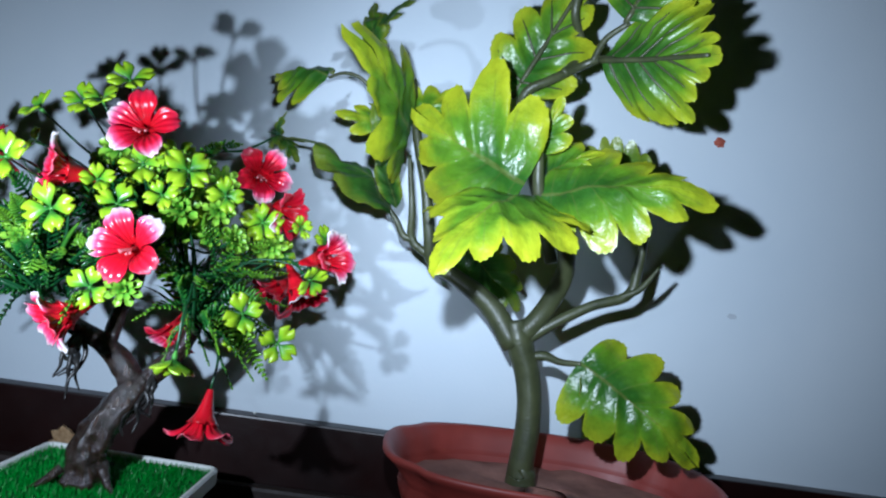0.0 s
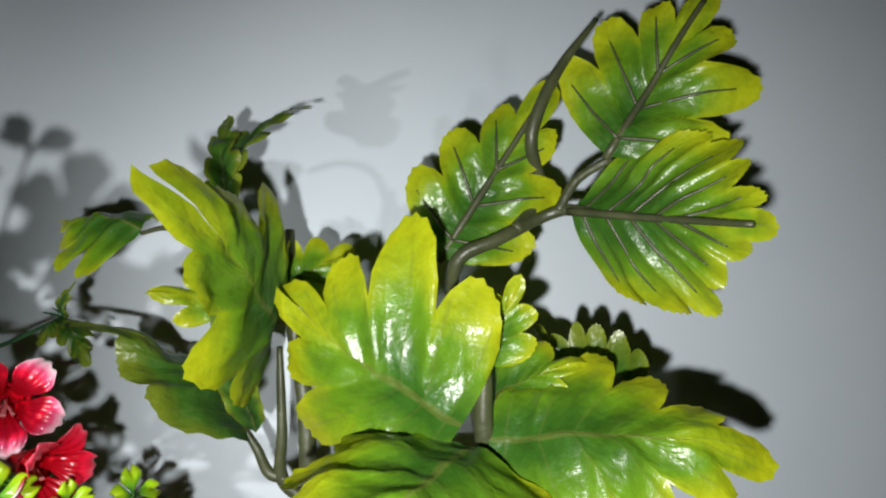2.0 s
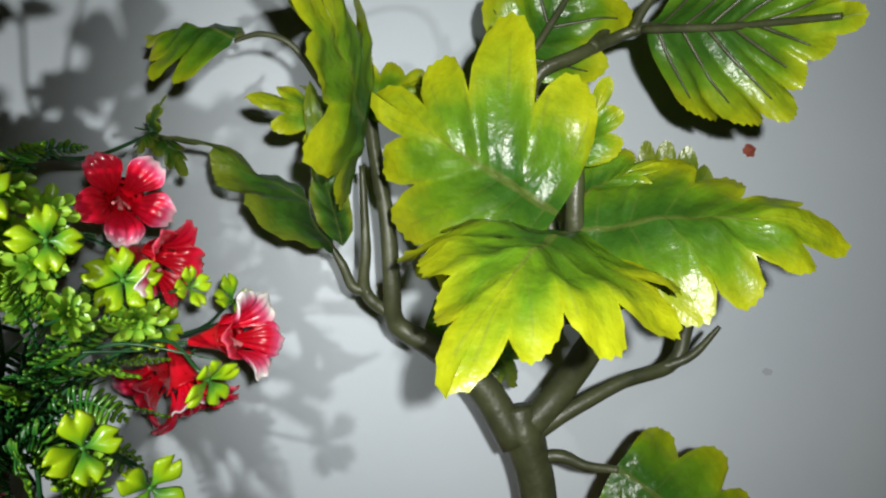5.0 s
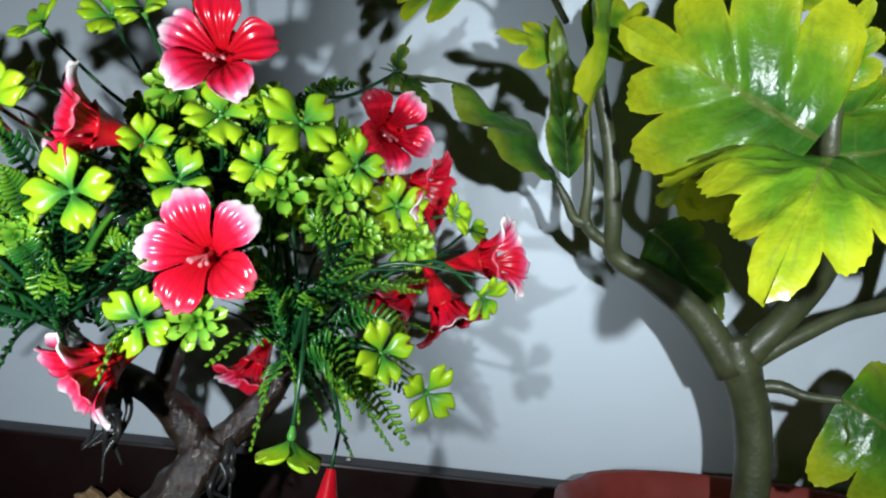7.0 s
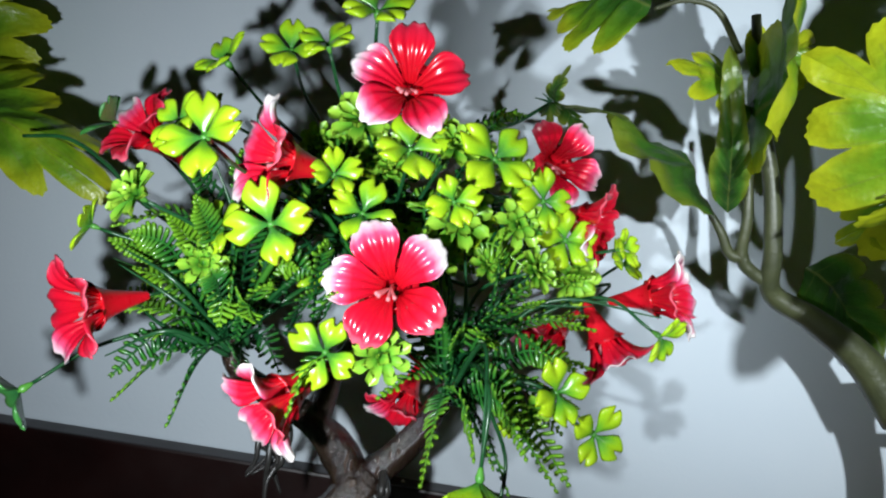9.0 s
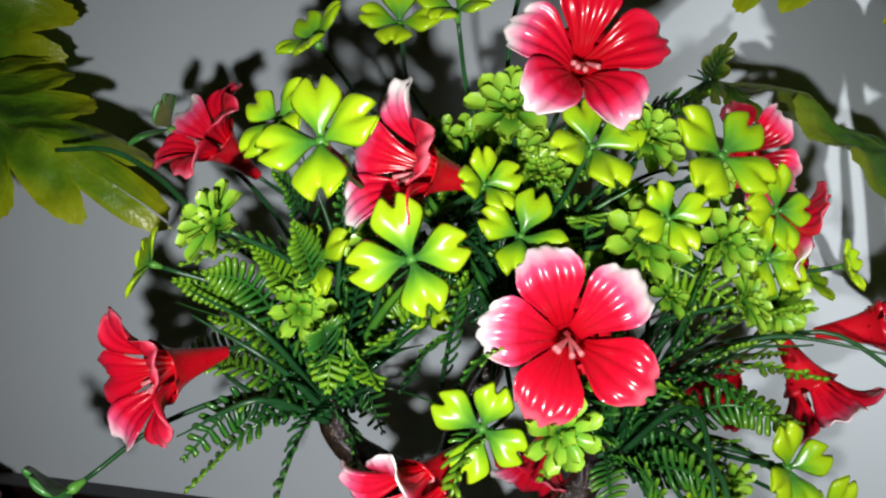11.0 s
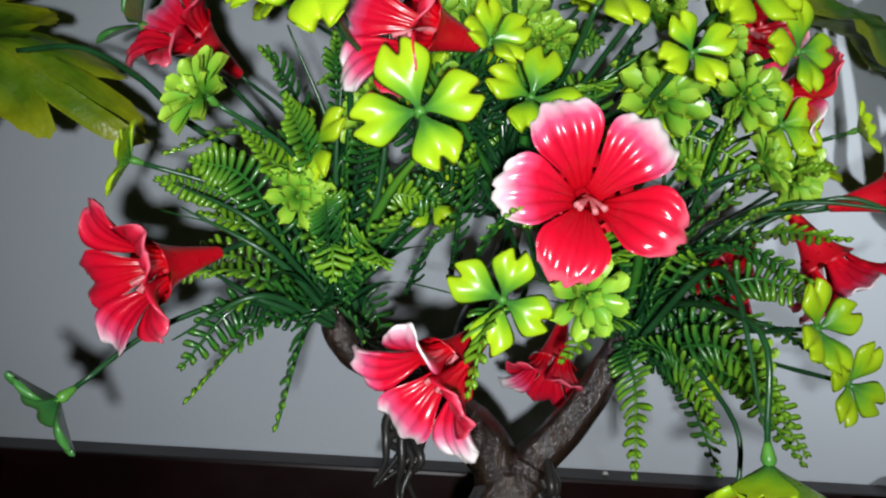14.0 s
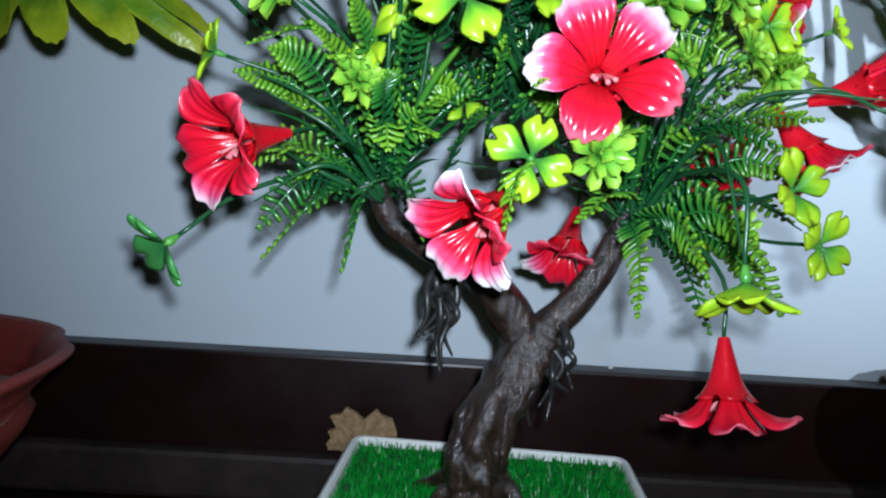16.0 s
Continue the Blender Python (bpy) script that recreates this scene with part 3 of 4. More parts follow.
def stem_path(end, away, rng, knot=None):
    e = np.array(end)
    k = knot if knot is not None else min(KNOTS, key=lambda q: np.linalg.norm(q - e))
    k = k + np.array([rng.uniform(-0.006, 0.006) for _ in range(3)])
    d = np.linalg.norm(e - k)
    side = e + np.array(away) * min(0.35 * d, 0.03)
    mid = 0.5 * (side + k) + np.array((0, 0.004, 0.10 * d))
    return [k, mid, side, e]


rng = random.Random(21)
for end, away in STEM_AT:
    part("stem", tube("stem", stem_path(end, away, rng), [0.0014, 0.0012, 0.0010, 0.0009], 16, 6), stem_green, bonsai)
for pts in ([(-0.09, -0.01, 0.262), (-0.125, -0.012, 0.280), (-0.145, -0.012, 0.296), (-0.168, -0.010, 0.306), (-0.192, -0.008, 0.304)],
            [(0.010, 0.004, 0.335), (0.034, 0.02, 0.346), (0.056, 0.032, 0.352), (0.080, 0.048, 0.372)]):
    part("stem", tube("stem", pts, [0.0014, 0.0013, 0.0012, 0.0010], 24, 6), stem_green, bonsai)
for dx, dz in ((-0.006, 0.004), (0.0, 0.009), (-0.010, 0.001)):
    part("stem", tube("stem", [(0.080, 0.048, 0.372), (0.080 + dx * 0.5, 0.047, 0.372 + dz * 0.7), (0.080 + dx, 0.046, 0.372 + dz)], [0.0009, 0.0007, 0.0003], 6, 5), stem_green, bonsai)


rng = random.Random(61)


def inner_stem(a, b, c):
    b = (b[0] + rng.uniform(-0.006, 0.006), b[1] - 0.006, b[2] + 0.008)
    part("stem", tube("stem", [a, b, c], [0.0015, 0.0012, 0.0003], 20, 7), stem_green, bonsai)


inner_stem((-0.066, -0.004, 0.214), (-0.06, -0.012, 0.262), (-0.066, -0.03, 0.33))
inner_stem((-0.064, -0.006, 0.214), (-0.054, -0.016, 0.26), (-0.052, -0.036, 0.318))
inner_stem((-0.068, -0.006, 0.216), (-0.074, -0.016, 0.264), (-0.086, -0.034, 0.312))
inner_stem((-0.062, -0.004, 0.212), (-0.066, -0.022, 0.25), (-0.066, -0.04, 0.3))
inner_stem((-0.07, -0.008, 0.212), (-0.09, -0.026, 0.236), (-0.122, -0.034, 0.258))
inner_stem((-0.07, -0.008, 0.21), (-0.088, -0.03, 0.226), (-0.116, -0.042, 0.25))
inner_stem((-0.07, -0.01, 0.208), (-0.09, -0.032, 0.214), (-0.118, -0.04, 0.206))
inner_stem((-0.07, -0.006, 0.208), (-0.094, -0.02, 0.212), (-0.12, -0.02, 0.232))
inner_stem((0.046, 0.0, 0.206), (0.048, -0.016, 0.24), (0.04, -0.034, 0.29))
inner_stem((0.044, 0.0, 0.206), (0.036, -0.018, 0.244), (0.03, -0.036, 0.292))
inner_stem((0.048, 0.0, 0.208), (0.07, -0.014, 0.244), (0.108, -0.02, 0.262))
inner_stem((0.048, 0.0, 0.21), (0.084, -0.01, 0.252), (0.14, -0.026, 0.262))
inner_stem((0.046, -0.002, 0.206), (0.052, -0.044, 0.232), (0.061, -0.078, 0.196))
inner_stem((0.05, 0.0, 0.206), (0.08, -0.014, 0.212), (0.112, -0.018, 0.206))


def frond_mesh(a, b, arch, side, seed, pinna=0.0086, step=0.0033):
    """A stiff fern frond: an arching rib with paired narrow leaflets, each with thickness."""
    rng = random.Random(seed)
    a, b = np.array(a, float), np.array(b, float)
    mid = 0.5 * (a + b) + np.array(arch)
    length = np.linalg.norm(mid - a) + np.linalg.norm(b - mid)
    n = max(9, int(length / step))
    line = spline([a, mid, b], n)
    v, f, uv = [], [], []
    s0 = np.array(side, float)
    for i in range(n):
        d = line[min(i + 1, n - 1)] - line[max(i - 1, 0)]
        d /= np.linalg.norm(d)
        x = s0 - d * (s0 @ d)
        x /= np.linalg.norm(x) + 1e-9
        up = np.cross(x, d)
        u = i / (n - 1)
        k = len(v)
        for cx, cz in ((1, 0), (0, 1), (-1, 0), (0, -1)):
            v.append(line[i] + 0.0011 * (1 - 0.6 * u) * (cx * x + cz * up))
            uv.append((u * 0.7, 0.5))
        if i:
            f += [(k - 4 + q, k - 4 + (q + 1) % 4, k + (q + 1) % 4, k + q) for q in range(4)] if len(v) == k + 4 and last == k - 4 else [(last + q, last + (q + 1) % 4, k + (q + 1) % 4, k + q) for q in range(4)]
        last = k
        if u < 0.06:
            continue
        size = pinna * (0.55 + 0.45 * math.sin(math.pi * min(1, u * 0.9 + 0.08))) * (1 - 0.75 * max(0, (u - 0.8) / 0.2)) * rng.uniform(0.9, 1.08)
        for sgn in (1, -1):
            out = sgn * x * 0.95 + d * 0.30 + up * rng.uniform(-0.12, 0.28)
            out /= np.linalg.norm(out)
            w = d * 0.0014
            t = up * 0.0004
            k = len(v)
            root = line[i]
            for frac, wide in ((0.0, 0.7), (0.55, 1.0), (0.9, 0.92), (1.0, 0.45)):
                c = root + out * size * frac + up * (0.0006 * math.sin(math.pi * frac))
                v += [c - w * wide, c + t + up * 0.0003, c + w * wide, c - t]
                uv += [(min(1.0, u * 0.75 + 0.28 * frac), 0.5)] * 4
            for q in range(3):
                f += [(k + 4 * q + r, k + 4 * q + (r + 1) % 4, k + 4 * q + 4 + (r + 1) % 4, k + 4 * q + 4 + r) for r in range(4)]
            f.append((k + 12, k + 13, k + 14, k + 15))
    return mesh("fern_frond", v, f, uv)


def frond(a, b):
    lift = 0.16 * math.dist(a, b)
    me = frond_mesh(a, b, (0, -0.006, lift * (1 if a[2] > 0.2 else -1)), (b[2] - a[2] + 0.001, 0.15, a[0] - b[0] + 0.001), int(abs(b[0]) * 4000))
    part("fern_frond", me, fern_green, bonsai, Matrix(), "dark green plastic fern frond with lighter tip")


frond((-0.073, -0.01, 0.216), (-0.116, -0.03, 0.183))
frond((-0.071, -0.01, 0.219), (-0.08, -0.05, 0.182))
frond((-0.073, -0.01, 0.216), (-0.107, -0.03, 0.214))
frond((-0.076, -0.01, 0.268), (-0.122, -0.04, 0.267))
frond((-0.078, -0.01, 0.27), (-0.093, -0.04, 0.302))
frond((-0.066, -0.02, 0.278), (-0.061, -0.045, 0.24))
frond((-0.066, -0.01, 0.247), (-0.087, -0.045, 0.262))
frond((0.042, 0.0, 0.205), (0.038, -0.04, 0.169))
frond((0.042, 0.0, 0.205), (0.071, -0.03, 0.179))
frond((0.042, 0.0, 0.205), (0.095, -0.02, 0.187))
frond((0.044, 0.0, 0.209), (0.044, -0.04, 0.243))
frond((0.046, -0.005, 0.238), (0.088, -0.045, 0.238))
frond((0.06, -0.01, 0.253), (0.057, -0.05, 0.291))
frond((-0.027, -0.02, 0.23), (-0.023, -0.04, 0.275))
frond((-0.022, -0.04, 0.234), (-0.007, -0.065, 0.256))
frond((-0.014, -0.05, 0.225), (-0.021, -0.075, 0.203))
frond((-0.044, 0.0, 0.221), (-0.026, -0.02, 0.251))
frond((-0.054, -0.01, 0.25), (-0.063, -0.03, 0.309))
frond((-0.069, -0.01, 0.25), (-0.071, -0.03, 0.311))
frond((0.03, -0.01, 0.31), (0.055, -0.03, 0.348))
frond((0.02, 0.0, 0.32), (0.062, 0.0, 0.353))
frond((0.045, 0.0, 0.215), (0.012, -0.035, 0.205))
frond((0.045, -0.01, 0.225), (0.028, -0.05, 0.262))
frond((0.05, 0.0, 0.22), (0.082, -0.03, 0.262))
frond((-0.068, -0.012, 0.218), (-0.052, -0.045, 0.292))
frond((-0.07, -0.012, 0.222), (-0.098, -0.04, 0.276))
frond((-0.074, -0.012, 0.22), (-0.112, -0.035, 0.248))
frond((-0.07, -0.012, 0.226), (-0.082, -0.05, 0.286))
frond((-0.066, -0.012, 0.214), (-0.046, -0.04, 0.252))
frond((-0.064, -0.01, 0.214), (-0.05, -0.045, 0.196))
frond((-0.074, -0.01, 0.212), (-0.124, -0.02, 0.226))
frond((-0.07, -0.016, 0.22), (-0.066, -0.062, 0.256))
frond((0.05, 0.004, 0.212), (0.11, -0.012, 0.21))
frond((0.05, 0.004, 0.214), (0.118, 0.0, 0.228))
frond((0.05, 0.006, 0.218), (0.112, 0.01, 0.254))
frond((0.05, 0.006, 0.222), (0.104, 0.016, 0.28))
frond((0.05, 0.008, 0.23), (0.09, 0.014, 0.302))
frond((0.048, 0.0, 0.208), (0.104, -0.022, 0.17))
frond((0.046, 0.004, 0.206), (0.084, 0.0, 0.156))
frond((0.046, 0.0, 0.208), (0.06, -0.05, 0.188))
frond((0.052, -0.004, 0.23), (0.108, -0.03, 0.252))
frond((0.052, -0.004, 0.24), (0.102, -0.028, 0.276))
rng = random.Random(5)
for i in range(70):
    k = KNOTS[i % 3] if i < 44 else np.array((rng.uniform(-0.05, 0.06), 0.0, rng.uniform(0.25, 0.29)))
    th, ph = rng.uniform(0, 2 * math.pi), rng.uniform(-0.35, 1.1)
    d = np.array((math.cos(th) * math.cos(ph), 0.75 * math.sin(th) * math.cos(ph), math.sin(ph)))
    if abs(d[0]) < 0.3 and d[2] < 0.1:
        d[2] += 0.4
    a = k + d * rng.uniform(0.006, 0.02)
    b = k + d * rng.uniform(0.048, 0.078) + np.array((0, -0.008, rng.uniform(-0.014, 0.006)))
    if (-0.045 < b[0] < 0.005 and b[2] < 0.255) or min(math.dist(b, c) for c in FLOWER_AT) < 0.034:
        continue
    part("fern_frond", frond_mesh(a, b, (0, -0.005, 0.014), (d[2] + 0.2, rng.uniform(-0.5, 0.5), -d[0]), 100 + i), fern_green, bonsai)


def blade_mesh(a, b, arch, width=0.0021):
    line, v, uv = spline([a, 0.5 * (a + b) + np.array(arch), b], 14), [], []
    for i, q in enumerate(line):
        u = i / 13
        w = width * math.sin(math.pi * (0.15 + 0.8 * u)) ** 0.7
        v += [q + np.array((-w, 0, 0)), q + np.array((0, 0.0009, 0)), q + np.array((w, 0, 0)), q + np.array((0, -0.0003, 0))]
        uv += [(0.1 + 0.35 * u, 0.5)] * 4
    return mesh("grass_blade", v, grid_faces(14, 4, 0, True), uv)


for i in range(46):
    k = KNOTS[i % 3]
    th, ph = rng.uniform(0, 2 * math.pi), rng.uniform(0.1, 1.4)
    d = np.array((math.cos(th) * math.cos(ph), 0.7 * math.sin(th) * math.cos(ph) - 0.15, math.sin(ph)))
    part("grass_blade", blade_mesh(k + d * 0.004, k + d * rng.uniform(0.05, 0.085), (rng.uniform(-0.006, 0.006), -0.004, 0.008)), fern_green, bonsai)


# ---- broad-leaved plants ----
def oval_pot(cx, cy, rx, ry, height, foot=0.62):
    """Oval lobed pot with a flaring lip, hollow above the fill."""
    sides = 64
    levels = [(foot, 0.0005), (foot + 0.04, 0.006), (0.4 * foot + 0.51, 0.35 * height), (0.86, 0.66 * height), (0.885, 0.74 * height), (0.86, 0.80 * height), (0.96, 0.93 * height),
              (1.0, 0.965 * height), (1.0, 0.985 * height), (0.985, height), (0.955, 0.985 * height), (0.90, 0.90 * height), (0.84, 0.70 * height)]
    v = []
    for k, z in levels:
        for j in range(sides):
            a = 2 * math.pi * j / sides
            c, s = math.cos(a), math.sin(a)
            sq = (abs(c) ** 2.6 + abs(s) ** 2.6) ** (-1 / 2.6)
            lob = 1 - 0.045 * math.exp(-((abs(abs(c) - 0.80)) / 0.05) ** 2)
            v.append((cx + rx * k * sq * lob * c, cy + ry * k * sq * lob * s, z))
    f = grid_faces(len(levels), sides, 0, True) + [tuple(range(sides))[::-1]]
    return mesh("pot", v, f)


def fill_mesh(cx, cy, rx, ry, z, seed):
    v, f, rings, sides = [(cx, cy, z + 0.004)], [], 7, 40
    for i in range(1, rings + 1):
        for j in range(sides):
            a = 2 * math.pi * j / sides
            x, y = cx + rx * i / rings * math.cos(a), cy + ry * i / rings * math.sin(a)
            v.append((x, y, z + 0.004 * noise.noise(Vector((x * 40 + seed, y * 40, 0)))))
    f = [(0, 1 + j, 1 + (j + 1) % sides) for j in range(sides)]
    f += grid_faces(rings, sides, 1, True)
    return mesh("soil", v, f)


LINES = []


def leaf_mesh(base, tip, normal, width, lobes=5, arch=0.1, fold=0.25, sweep=0.75, notch=0.5, curl=0.0, seed=0, wavy=1.0):
    """A broad leaf: one sheet whose edge swells into blunt, finely toothed lobes along both sides of the rib and at its end."""
    base, tip = Vector(base), Vector(tip)
    y = tip - base
    length = y.length
    y.normalize()
    z = Vector(normal)
    z = (z - y * z.dot(y)).normalized()
    x = y.cross(z)
    rng = random.Random(seed)

    def place(px, py, lift):
        u = max(0.0, min(1.15, py / length))
        pz = arch * length * 4 * u * (1 - u) + fold * abs(px) - curl * px * px / width + lift
        pz += wavy * 0.007 * noise.noise(Vector((px * 36, py * 36, seed * 3.3)))
        pz += wavy * 0.0025 * noise.noise(Vector((px * 110, py * 120, seed * 5.1)))
        return base + x * px + y * py + z * pz

    v, f, uv = [], [], []
    per, nq = 14, 10
    rows, last = per * lobes + per // 2 + 1, lobes + 0.5
    LINES.clear()
    LINES.append([place(0, length * q, 0.0008) for q in (0.0, 0.2, 0.4, 0.6, 0.78, 0.9)])
    back = math.atan2(1.0, sweep) * 1.45
    for way in (1, -1):
        n0 = len(v)
        long = [rng.uniform(0.86, 1.08) for _ in range(lobes + 1)]
        droop = [rng.uniform(0.02, 0.22) for _ in range(lobes + 1)]
        roll = [rng.uniform(-0.10, 0.10) for _ in range(lobes + 1)]
        long[lobes] = 1.0
        roll[lobes] = 0.0
        for i in range(rows):
            g = i / per
            h, k = g / last, min(lobes, int(g))
            phase = 2 * (g - k) - 1
            d = abs(phase)
            ang = back * (1 - h) ** 0.70
            start = length * (0.02 + 0.64 * h)
            tip_mix = max(0.0, (h - 0.45) / 0.55) ** 2 * (3 - 2 * max(0.0, (h - 0.45) / 0.55))
            reach = width * (0.74 + 0.30 * math.sin(math.pi * min(1.0, h / 0.72))) * (1 - tip_mix) + 0.34 * length * tip_mix
            edge = (1 - (0.12 + 0.85 * notch) * d ** 2.6) * (long[k] + (1 - long[k]) * d * d)
            edge *= 1 + (0.014 if i % 2 else -0.014) * (d < 0.9)
            for j in range(nq):
                t = j / (nq - 1)
                a = reach * edge * t
                px = way * math.sin(ang) * a
                py = start + math.cos(ang) * a + 0.07 * reach * t * t * (1 - tip_mix)
                lift = wavy * (0.10 * reach * d * d * t * (1 - 0.6 * t) + roll[k] * phase * reach * t * (1 - d * d) - droop[k] * reach * t ** 3 * (1 - 0.5 * d * d))
                v.append(place(px, py, lift))
                uv.append((g / lobes, 0.5 + 0.5 * way * t * (0.55 + 0.45 * edge)))
        f += grid_faces(rows, nq, n0) if way < 0 else [q[::-1] for q in grid_faces(rows, nq, n0)]
        for k in range(lobes):
            row = n0 + (k * per + per // 2) * nq
            LINES.append([v[row + j] + z * 0.0004 for j in (0, 3, 5, 7)])
    return mesh("leaf", v, f, uv)


plant = thing("artificial_leaf_plant", (0.36, 0.035, 0.0), "artificial plant with broad lobed green leaves in a terracotta pot", "artificial plant", "leafy potted plants")
part("pot", oval_pot(0.365, 0.030, 0.148, 0.094, 0.124), terracotta, plant, Matrix(), "oval terracotta-red plastic pot with flared lip")
part("soil", fill_mesh(0.365, 0.030, 0.132, 0.082, 0.093, 2), soil_fill, plant, Matrix(), "dry reddish-brown moulded soil")
part("trunk", tube("trunk", [(0.345, 0.050, 0.084), (0.345, 0.050, 0.102), (0.343, 0.050, 0.106), (0.344, 0.051, 0.150), (0.338, 0.053, 0.190), (0.325, 0.054, 0.222), (0.320, 0.055, 0.238)], [0.0140, 0.0136, 0.0118, 0.0112, 0.0114, 0.0130, 0.0115], 44, 18, 0.06), green_bark, plant, Matrix(), "smooth grey-green moulded trunk")
def branch(owner, pts, radii):
    part("branch", tube("branch", pts, [0.92 * r for r in radii], 34, 12, 0.07), green_bark, owner)


def leaf(owner, base, tip, n, w, lobes, arch, fold, notch, dark, seed, sweep=0.72, ribs=False):
    """n: the way the blade faces; w: its half width. ribs: raised veins, where the underside shows."""
    me = leaf_mesh(base, tip, n, w, lobes, arch, fold, sweep, notch, 0.1, seed)
    blade = part("leaf", me, leaf_dark if dark else leaf_green, owner, Matrix(), "dark green lobed leaf" if dark else "broad glossy lobed green leaf with yellow-green edges")
    for k, line in enumerate(list(LINES) if ribs else ()):
        part("vein" if k else "rib", tube("vein", line, [0.0011, 0.0009, 0.0004] if k else [0.0026, 0.0021, 0.0017], 14, 7), green_bark, blade, Matrix(), "" if k else "raised olive-brown leaf rib")


branch(plant, [(0.322, 0.054, 0.216), (0.296, 0.058, 0.248), (0.264, 0.060, 0.268), (0.238, 0.062, 0.280), (0.231, 0.054, 0.303), (0.222, 0.050, 0.343), (0.207, 0.050, 0.39), (0.197, 0.050, 0.44)], [0.0125, 0.0112, 0.0085, 0.0068, 0.006, 0.0052, 0.0045, 0.003])
branch(plant, [(0.234, 0.061, 0.285), (0.216, 0.060, 0.298), (0.212, 0.053, 0.325), (0.203, 0.048, 0.372)], [0.0045, 0.0042, 0.0034, 0.002])
branch(plant, [(0.218, 0.060, 0.298), (0.208, 0.060, 0.300), (0.200, 0.058, 0.312), (0.190, 0.057, 0.324)], [0.0042, 0.0036, 0.003, 0.002])
branch(plant, [(0.328, 0.053, 0.226), (0.345, 0.045, 0.255), (0.352, 0.025, 0.29), (0.338, -0.005, 0.318), (0.312, -0.028, 0.34), (0.304, -0.036, 0.372), (0.3, -0.041, 0.402)], [0.0105, 0.0098, 0.009, 0.0075, 0.0055, 0.0045, 0.0015])
branch(plant, [(0.34, 0.03, 0.295), (0.322, 0.04, 0.35), (0.298, 0.03, 0.405), (0.292, 0.012, 0.432), (0.312, 0.008, 0.447), (0.336, 0.016, 0.464), (0.35, 0.009, 0.471), (0.364, -0.006, 0.468)], [0.0062, 0.0055, 0.0047, 0.0044, 0.0043, 0.0040, 0.0036, 0.0028])
branch(plant, [(0.322, 0.01, 0.454), (0.334, 0.022, 0.472), (0.336, 0.024, 0.49), (0.324, 0.008, 0.51), (0.332, 0.004, 0.545), (0.352, 0.0, 0.584)], [0.0042, 0.0042, 0.0041, 0.0040, 0.0036, 0.0016])
branch(plant, [(0.346, 0.01, 0.47), (0.353, 0.006, 0.488), (0.369, -0.002, 0.502)], [0.0034, 0.003, 0.0025])
branch(plant, [(0.33, 0.052, 0.222), (0.352, 0.048, 0.24), (0.385, 0.046, 0.262), (0.416, 0.045, 0.276), (0.421, 0.042, 0.3), (0.42, 0.036, 0.33), (0.412, 0.03, 0.362)], [0.0070, 0.0056, 0.0050, 0.0052, 0.0050, 0.0044, 0.003])
branch(plant, [(0.41, 0.045, 0.273), (0.424, 0.036, 0.284), (0.434, 0.026, 0.304)], [0.0036, 0.0032, 0.0016])
branch(plant, [(0.176, 0.01, 0.404), (0.158, 0.0, 0.42), (0.142, 0.002, 0.424), (0.128, 0.009, 0.42)], [0.002, 0.0018, 0.0016, 0.0012])
branch(plant, [(0.336, 0.052, 0.208), (0.35, 0.048, 0.211), (0.362, 0.038, 0.209), (0.378, 0.026, 0.211)], [0.0042, 0.0048, 0.0034, 0.0026])
leaf(plant, (0.298, -0.040, 0.350), (0.200, -0.008, 0.402), (-0.40, -0.87, -0.2), 0.072, 3, 0.10, -0.08, 0.40, False, 1, 0.5)
leaf(plant, (0.302, -0.042, 0.344), (0.233, -0.126, 0.277), (-0.18, -0.60, 0.78), 0.060, 4, 0.12, -0.12, 0.20, False, 2, 0.45)
leaf(plant, (0.308, -0.034, 0.345), (0.434, -0.072, 0.356), (-0.30, -0.79, 0.53), 0.053, 4, 0.10, -0.15, 0.32, False, 3, 0.5)
leaf(plant, (0.352, 0.008, 0.470), (0.412, -0.090, 0.456), (-0.80, -0.52, -0.12), 0.062, 5, -0.06, -0.28, 0.08, False, 4, 0.8, ribs=True)
leaf(plant, (0.366, -0.002, 0.500), (0.412, -0.022, 0.606), (-0.45, -0.86, 0.10), 0.060, 3, 0.04, 0.10, 0.40, False, 5, ribs=True)
leaf(plant, (0.284, 0.028, 0.432), (0.338, 0.018, 0.552), (-0.1, -0.98, 0.1), 0.047, 3, 0.03, 0.10, 0.38, False, 6, ribs=True)
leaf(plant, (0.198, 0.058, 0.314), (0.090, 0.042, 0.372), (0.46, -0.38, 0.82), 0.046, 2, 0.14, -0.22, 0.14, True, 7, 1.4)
leaf(plant, (0.200, 0.044, 0.372), (0.156, -0.086, 0.436), (0.46, -0.80, 0.30), 0.056, 3, 0.08, 0.0, 0.32, False, 8, 0.5)
leaf(plant, (0.128, 0.012, 0.422), (0.074, 0.042, 0.424), (0.0, -0.72, 0.65), 0.034, 3, 0.14, -0.55, 0.42, False, 9)
leaf(plant, (0.156, 0.028, 0.452), (0.196, 0.052, 0.52), (-0.6, -0.6, 0.3), 0.02, 3, 0.1, 0.3, 0.5, True, 10)
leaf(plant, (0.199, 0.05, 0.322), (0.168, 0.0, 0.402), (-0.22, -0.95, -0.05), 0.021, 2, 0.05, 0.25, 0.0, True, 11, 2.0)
leaf(plant, (0.197, 0.044, 0.402), (0.236, 0.054, 0.438), (-0.1, -0.95, 0.2), 0.026, 2, 0.05, 0.1, 0.40, False, 12)
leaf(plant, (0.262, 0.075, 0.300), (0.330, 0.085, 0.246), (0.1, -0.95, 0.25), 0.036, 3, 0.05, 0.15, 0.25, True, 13)
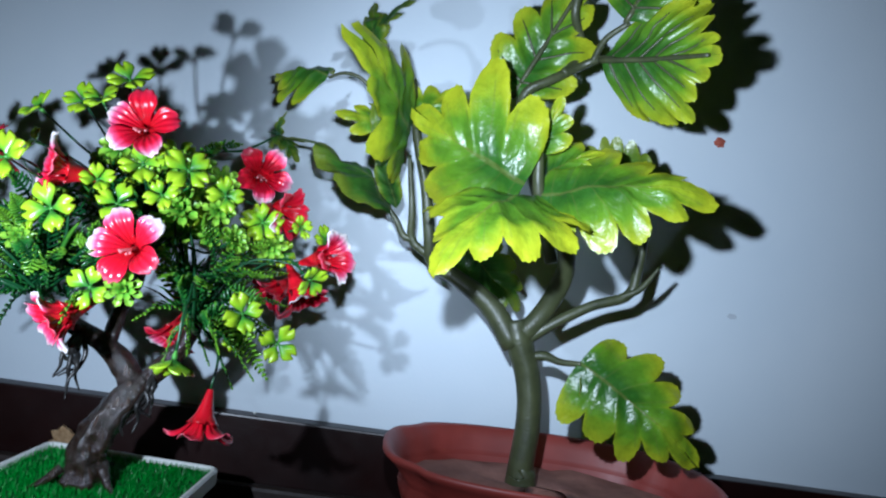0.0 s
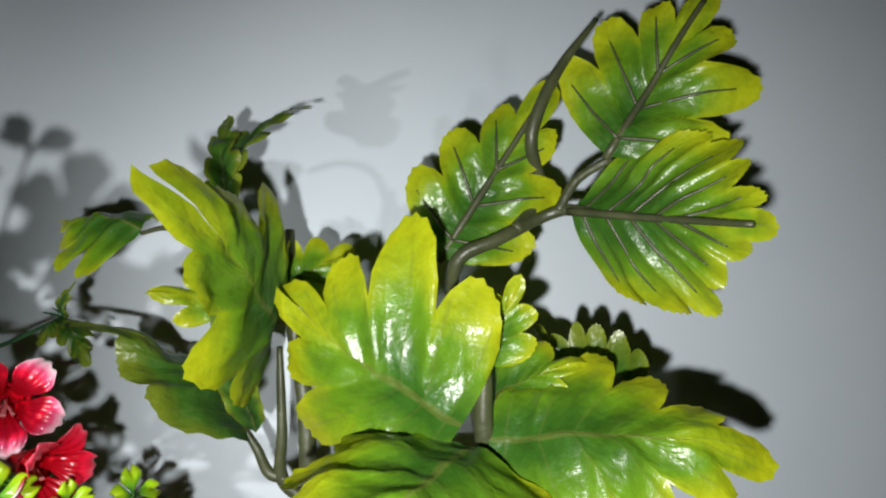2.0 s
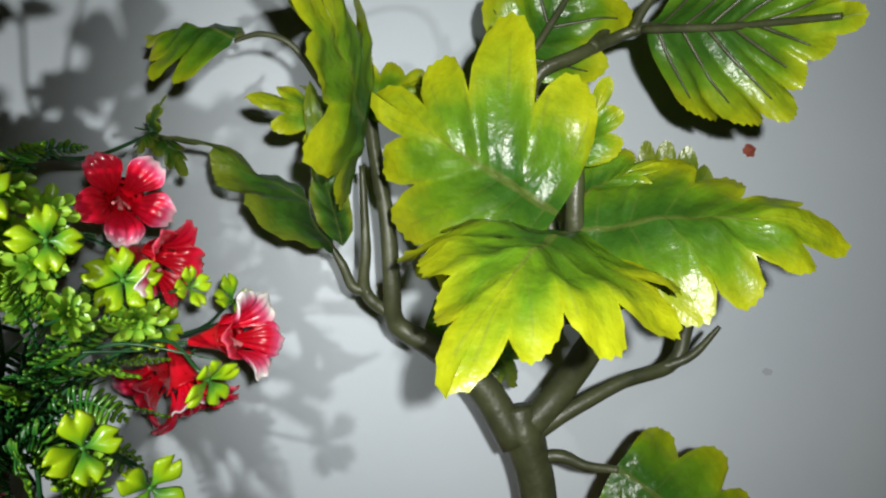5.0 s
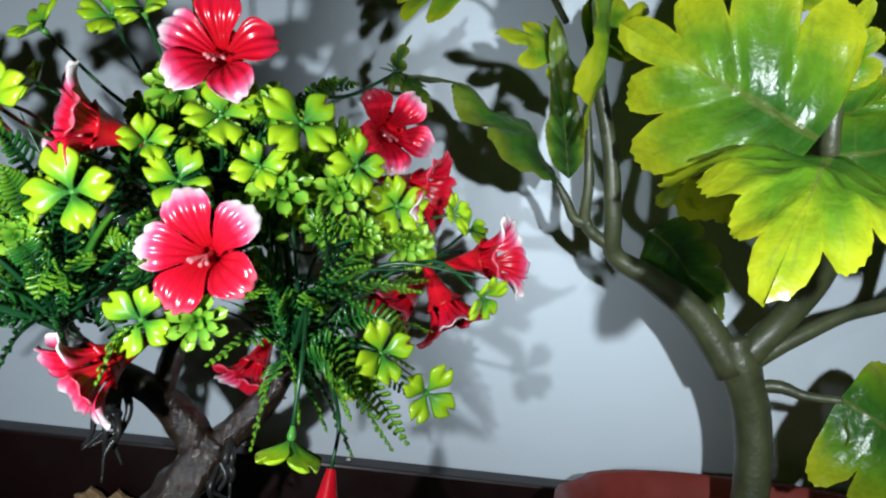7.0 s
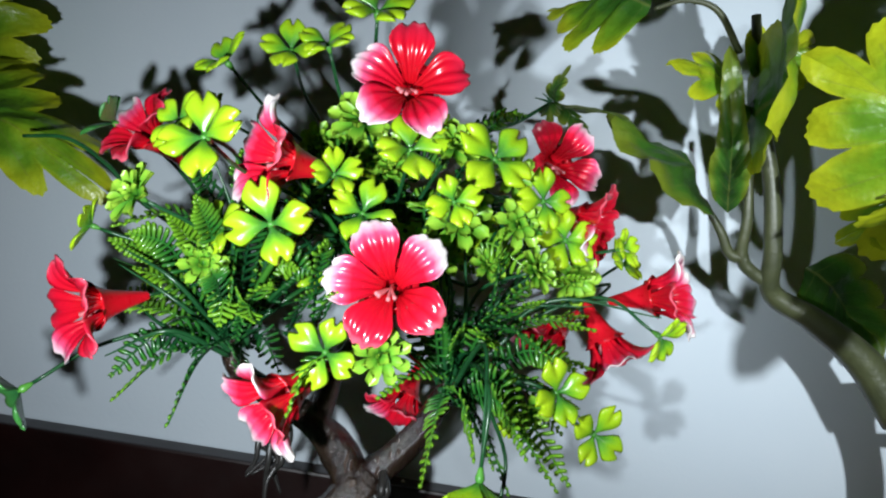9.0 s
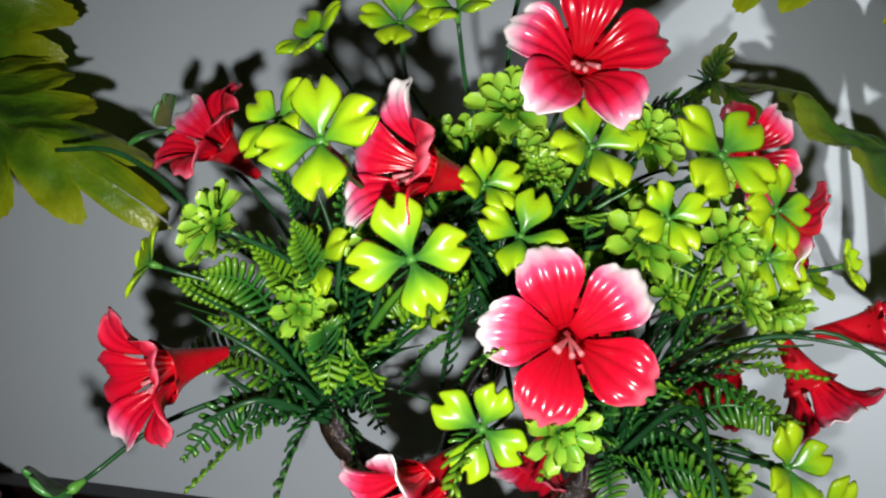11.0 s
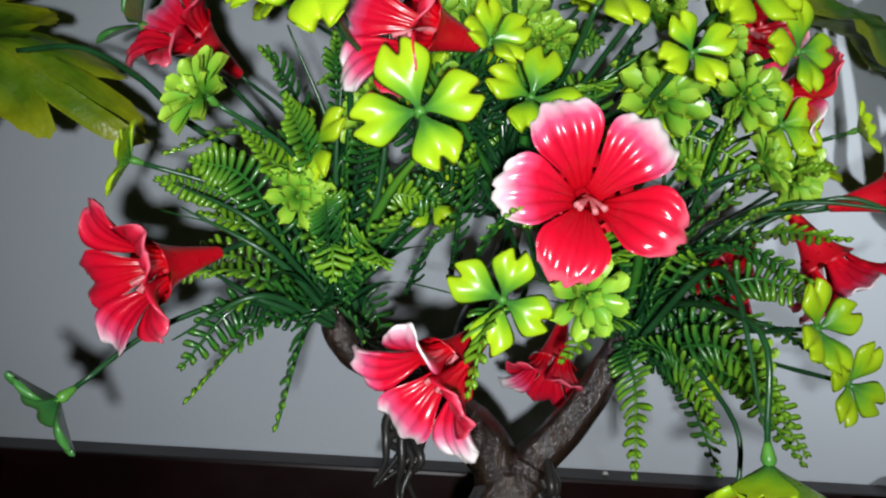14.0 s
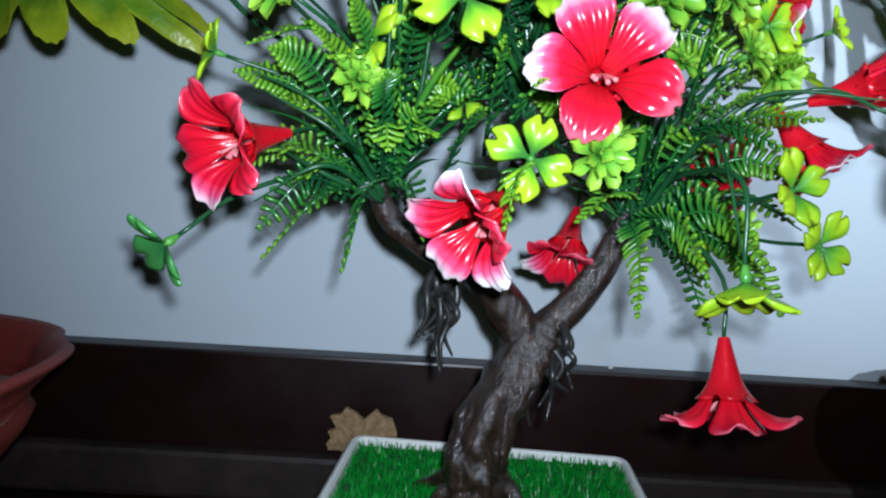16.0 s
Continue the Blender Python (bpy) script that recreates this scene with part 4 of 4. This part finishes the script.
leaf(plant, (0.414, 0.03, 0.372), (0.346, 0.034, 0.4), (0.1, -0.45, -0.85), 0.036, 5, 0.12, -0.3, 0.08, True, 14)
leaf(plant, (0.374, 0.028, 0.214), (0.486, 0.004, 0.142), (0.1, -0.97, 0.15), 0.052, 4, 0.1, -0.16, 0.34, False, 15, 0.5)
leaf(plant, (0.306, -0.022, 0.378), (0.316, -0.036, 0.424), (-0.1, -0.95, 0.2), 0.024, 2, 0.05, 0.1, 0.40, False, 16)
leaf(plant, (0.38, 0.026, 0.205), (0.402, 0.03, 0.146), (0.5, -0.6, 0.1), 0.016, 3, 0.08, 0.2, 0.3, True, 17)
leaf(plant, (0.308, -0.012, 0.360), (0.356, -0.03, 0.388), (-0.2, -0.85, 0.5), 0.030, 2, 0.1, -0.1, 0.36, False, 18)
leaf(plant, (0.29, 0.0, 0.352), (0.236, 0.0, 0.312), (-0.2, -0.9, 0.3), 0.034, 3, 0.1, -0.2, 0.34, False, 19)
leaf(plant, (0.198, 0.044, 0.385), (0.14, 0.0, 0.392), (0.15, -0.85, 0.4), 0.026, 3, 0.08, -0.1, 0.45, False, 20)
leaf(plant, (0.166, 0.01, 0.44), (0.15, 0.034, 0.5), (-0.3, -0.85, 0.1), 0.014, 3, 0.05, 0.2, 0.4, True, 21)
leaf(bonsai, (0.080, 0.047, 0.371), (0.104, 0.030, 0.350), (0.3, -0.8, 0.5), 0.011, 3, 0.08, -0.2, 0.35, True, 22)
leaf(bonsai, (0.081, 0.047, 0.372), (0.086, 0.036, 0.392), (-0.4, -0.8, 0.3), 0.008, 2, 0.08, 0.2, 0.35, True, 23)
leaf(bonsai, (0.080, 0.046, 0.371), (0.078, 0.026, 0.358), (-0.3, -0.8, 0.5), 0.008, 2, 0.08, -0.2, 0.35, True, 24)

other = thing("artificial_leaf_plant", (-0.405, 0.035, 0.0), "second broad-leaved artificial plant in a terracotta pot, mostly cut off", "artificial plant", "leafy potted plants")
part("pot", oval_pot(-0.366, -0.022, 0.148, 0.126, 0.123, 0.40), terracotta, other, Matrix(), "oval terracotta-red plastic pot with flared lip")
part("soil", fill_mesh(-0.366, -0.022, 0.132, 0.112, 0.096, 7), soil_fill, other, Matrix(), "dry reddish-brown moulded soil")
part("trunk", tube("trunk", [(-0.41, 0.045, 0.09), (-0.415, 0.05, 0.16), (-0.40, 0.05, 0.22), (-0.395, 0.055, 0.26)], [0.013, 0.0105, 0.011, 0.009], 30, 16, 0.06), green_bark, other)
for pts, radii in (([(-0.40, 0.05, 0.22), (-0.37, 0.05, 0.27), (-0.33, 0.045, 0.305), (-0.30, 0.04, 0.318)], [0.0085, 0.007, 0.005, 0.003]),
                   ([(-0.397, 0.055, 0.25), (-0.39, 0.07, 0.29), (-0.365, 0.088, 0.32), (-0.330, 0.094, 0.332)], [0.008, 0.0065, 0.005, 0.003])):
    part("branch", tube("branch", pts, radii, 26, 12, 0.07), green_bark, other)
leaf(other, (-0.300, 0.050, 0.328), (-0.152, 0.018, 0.282), (-0.08, -0.82, 0.56), 0.056, 4, 0.12, -0.25, 0.36, False, 31, 0.7)
leaf(other, (-0.330, 0.094, 0.330), (-0.270, 0.088, 0.440), (0.1, -0.97, 0.2), 0.068, 4, 0.08, -0.1, 0.30, False, 32, 0.6)

# the bonsai stands a little nearer to the leaf plant
bonsai.location.x += 0.006
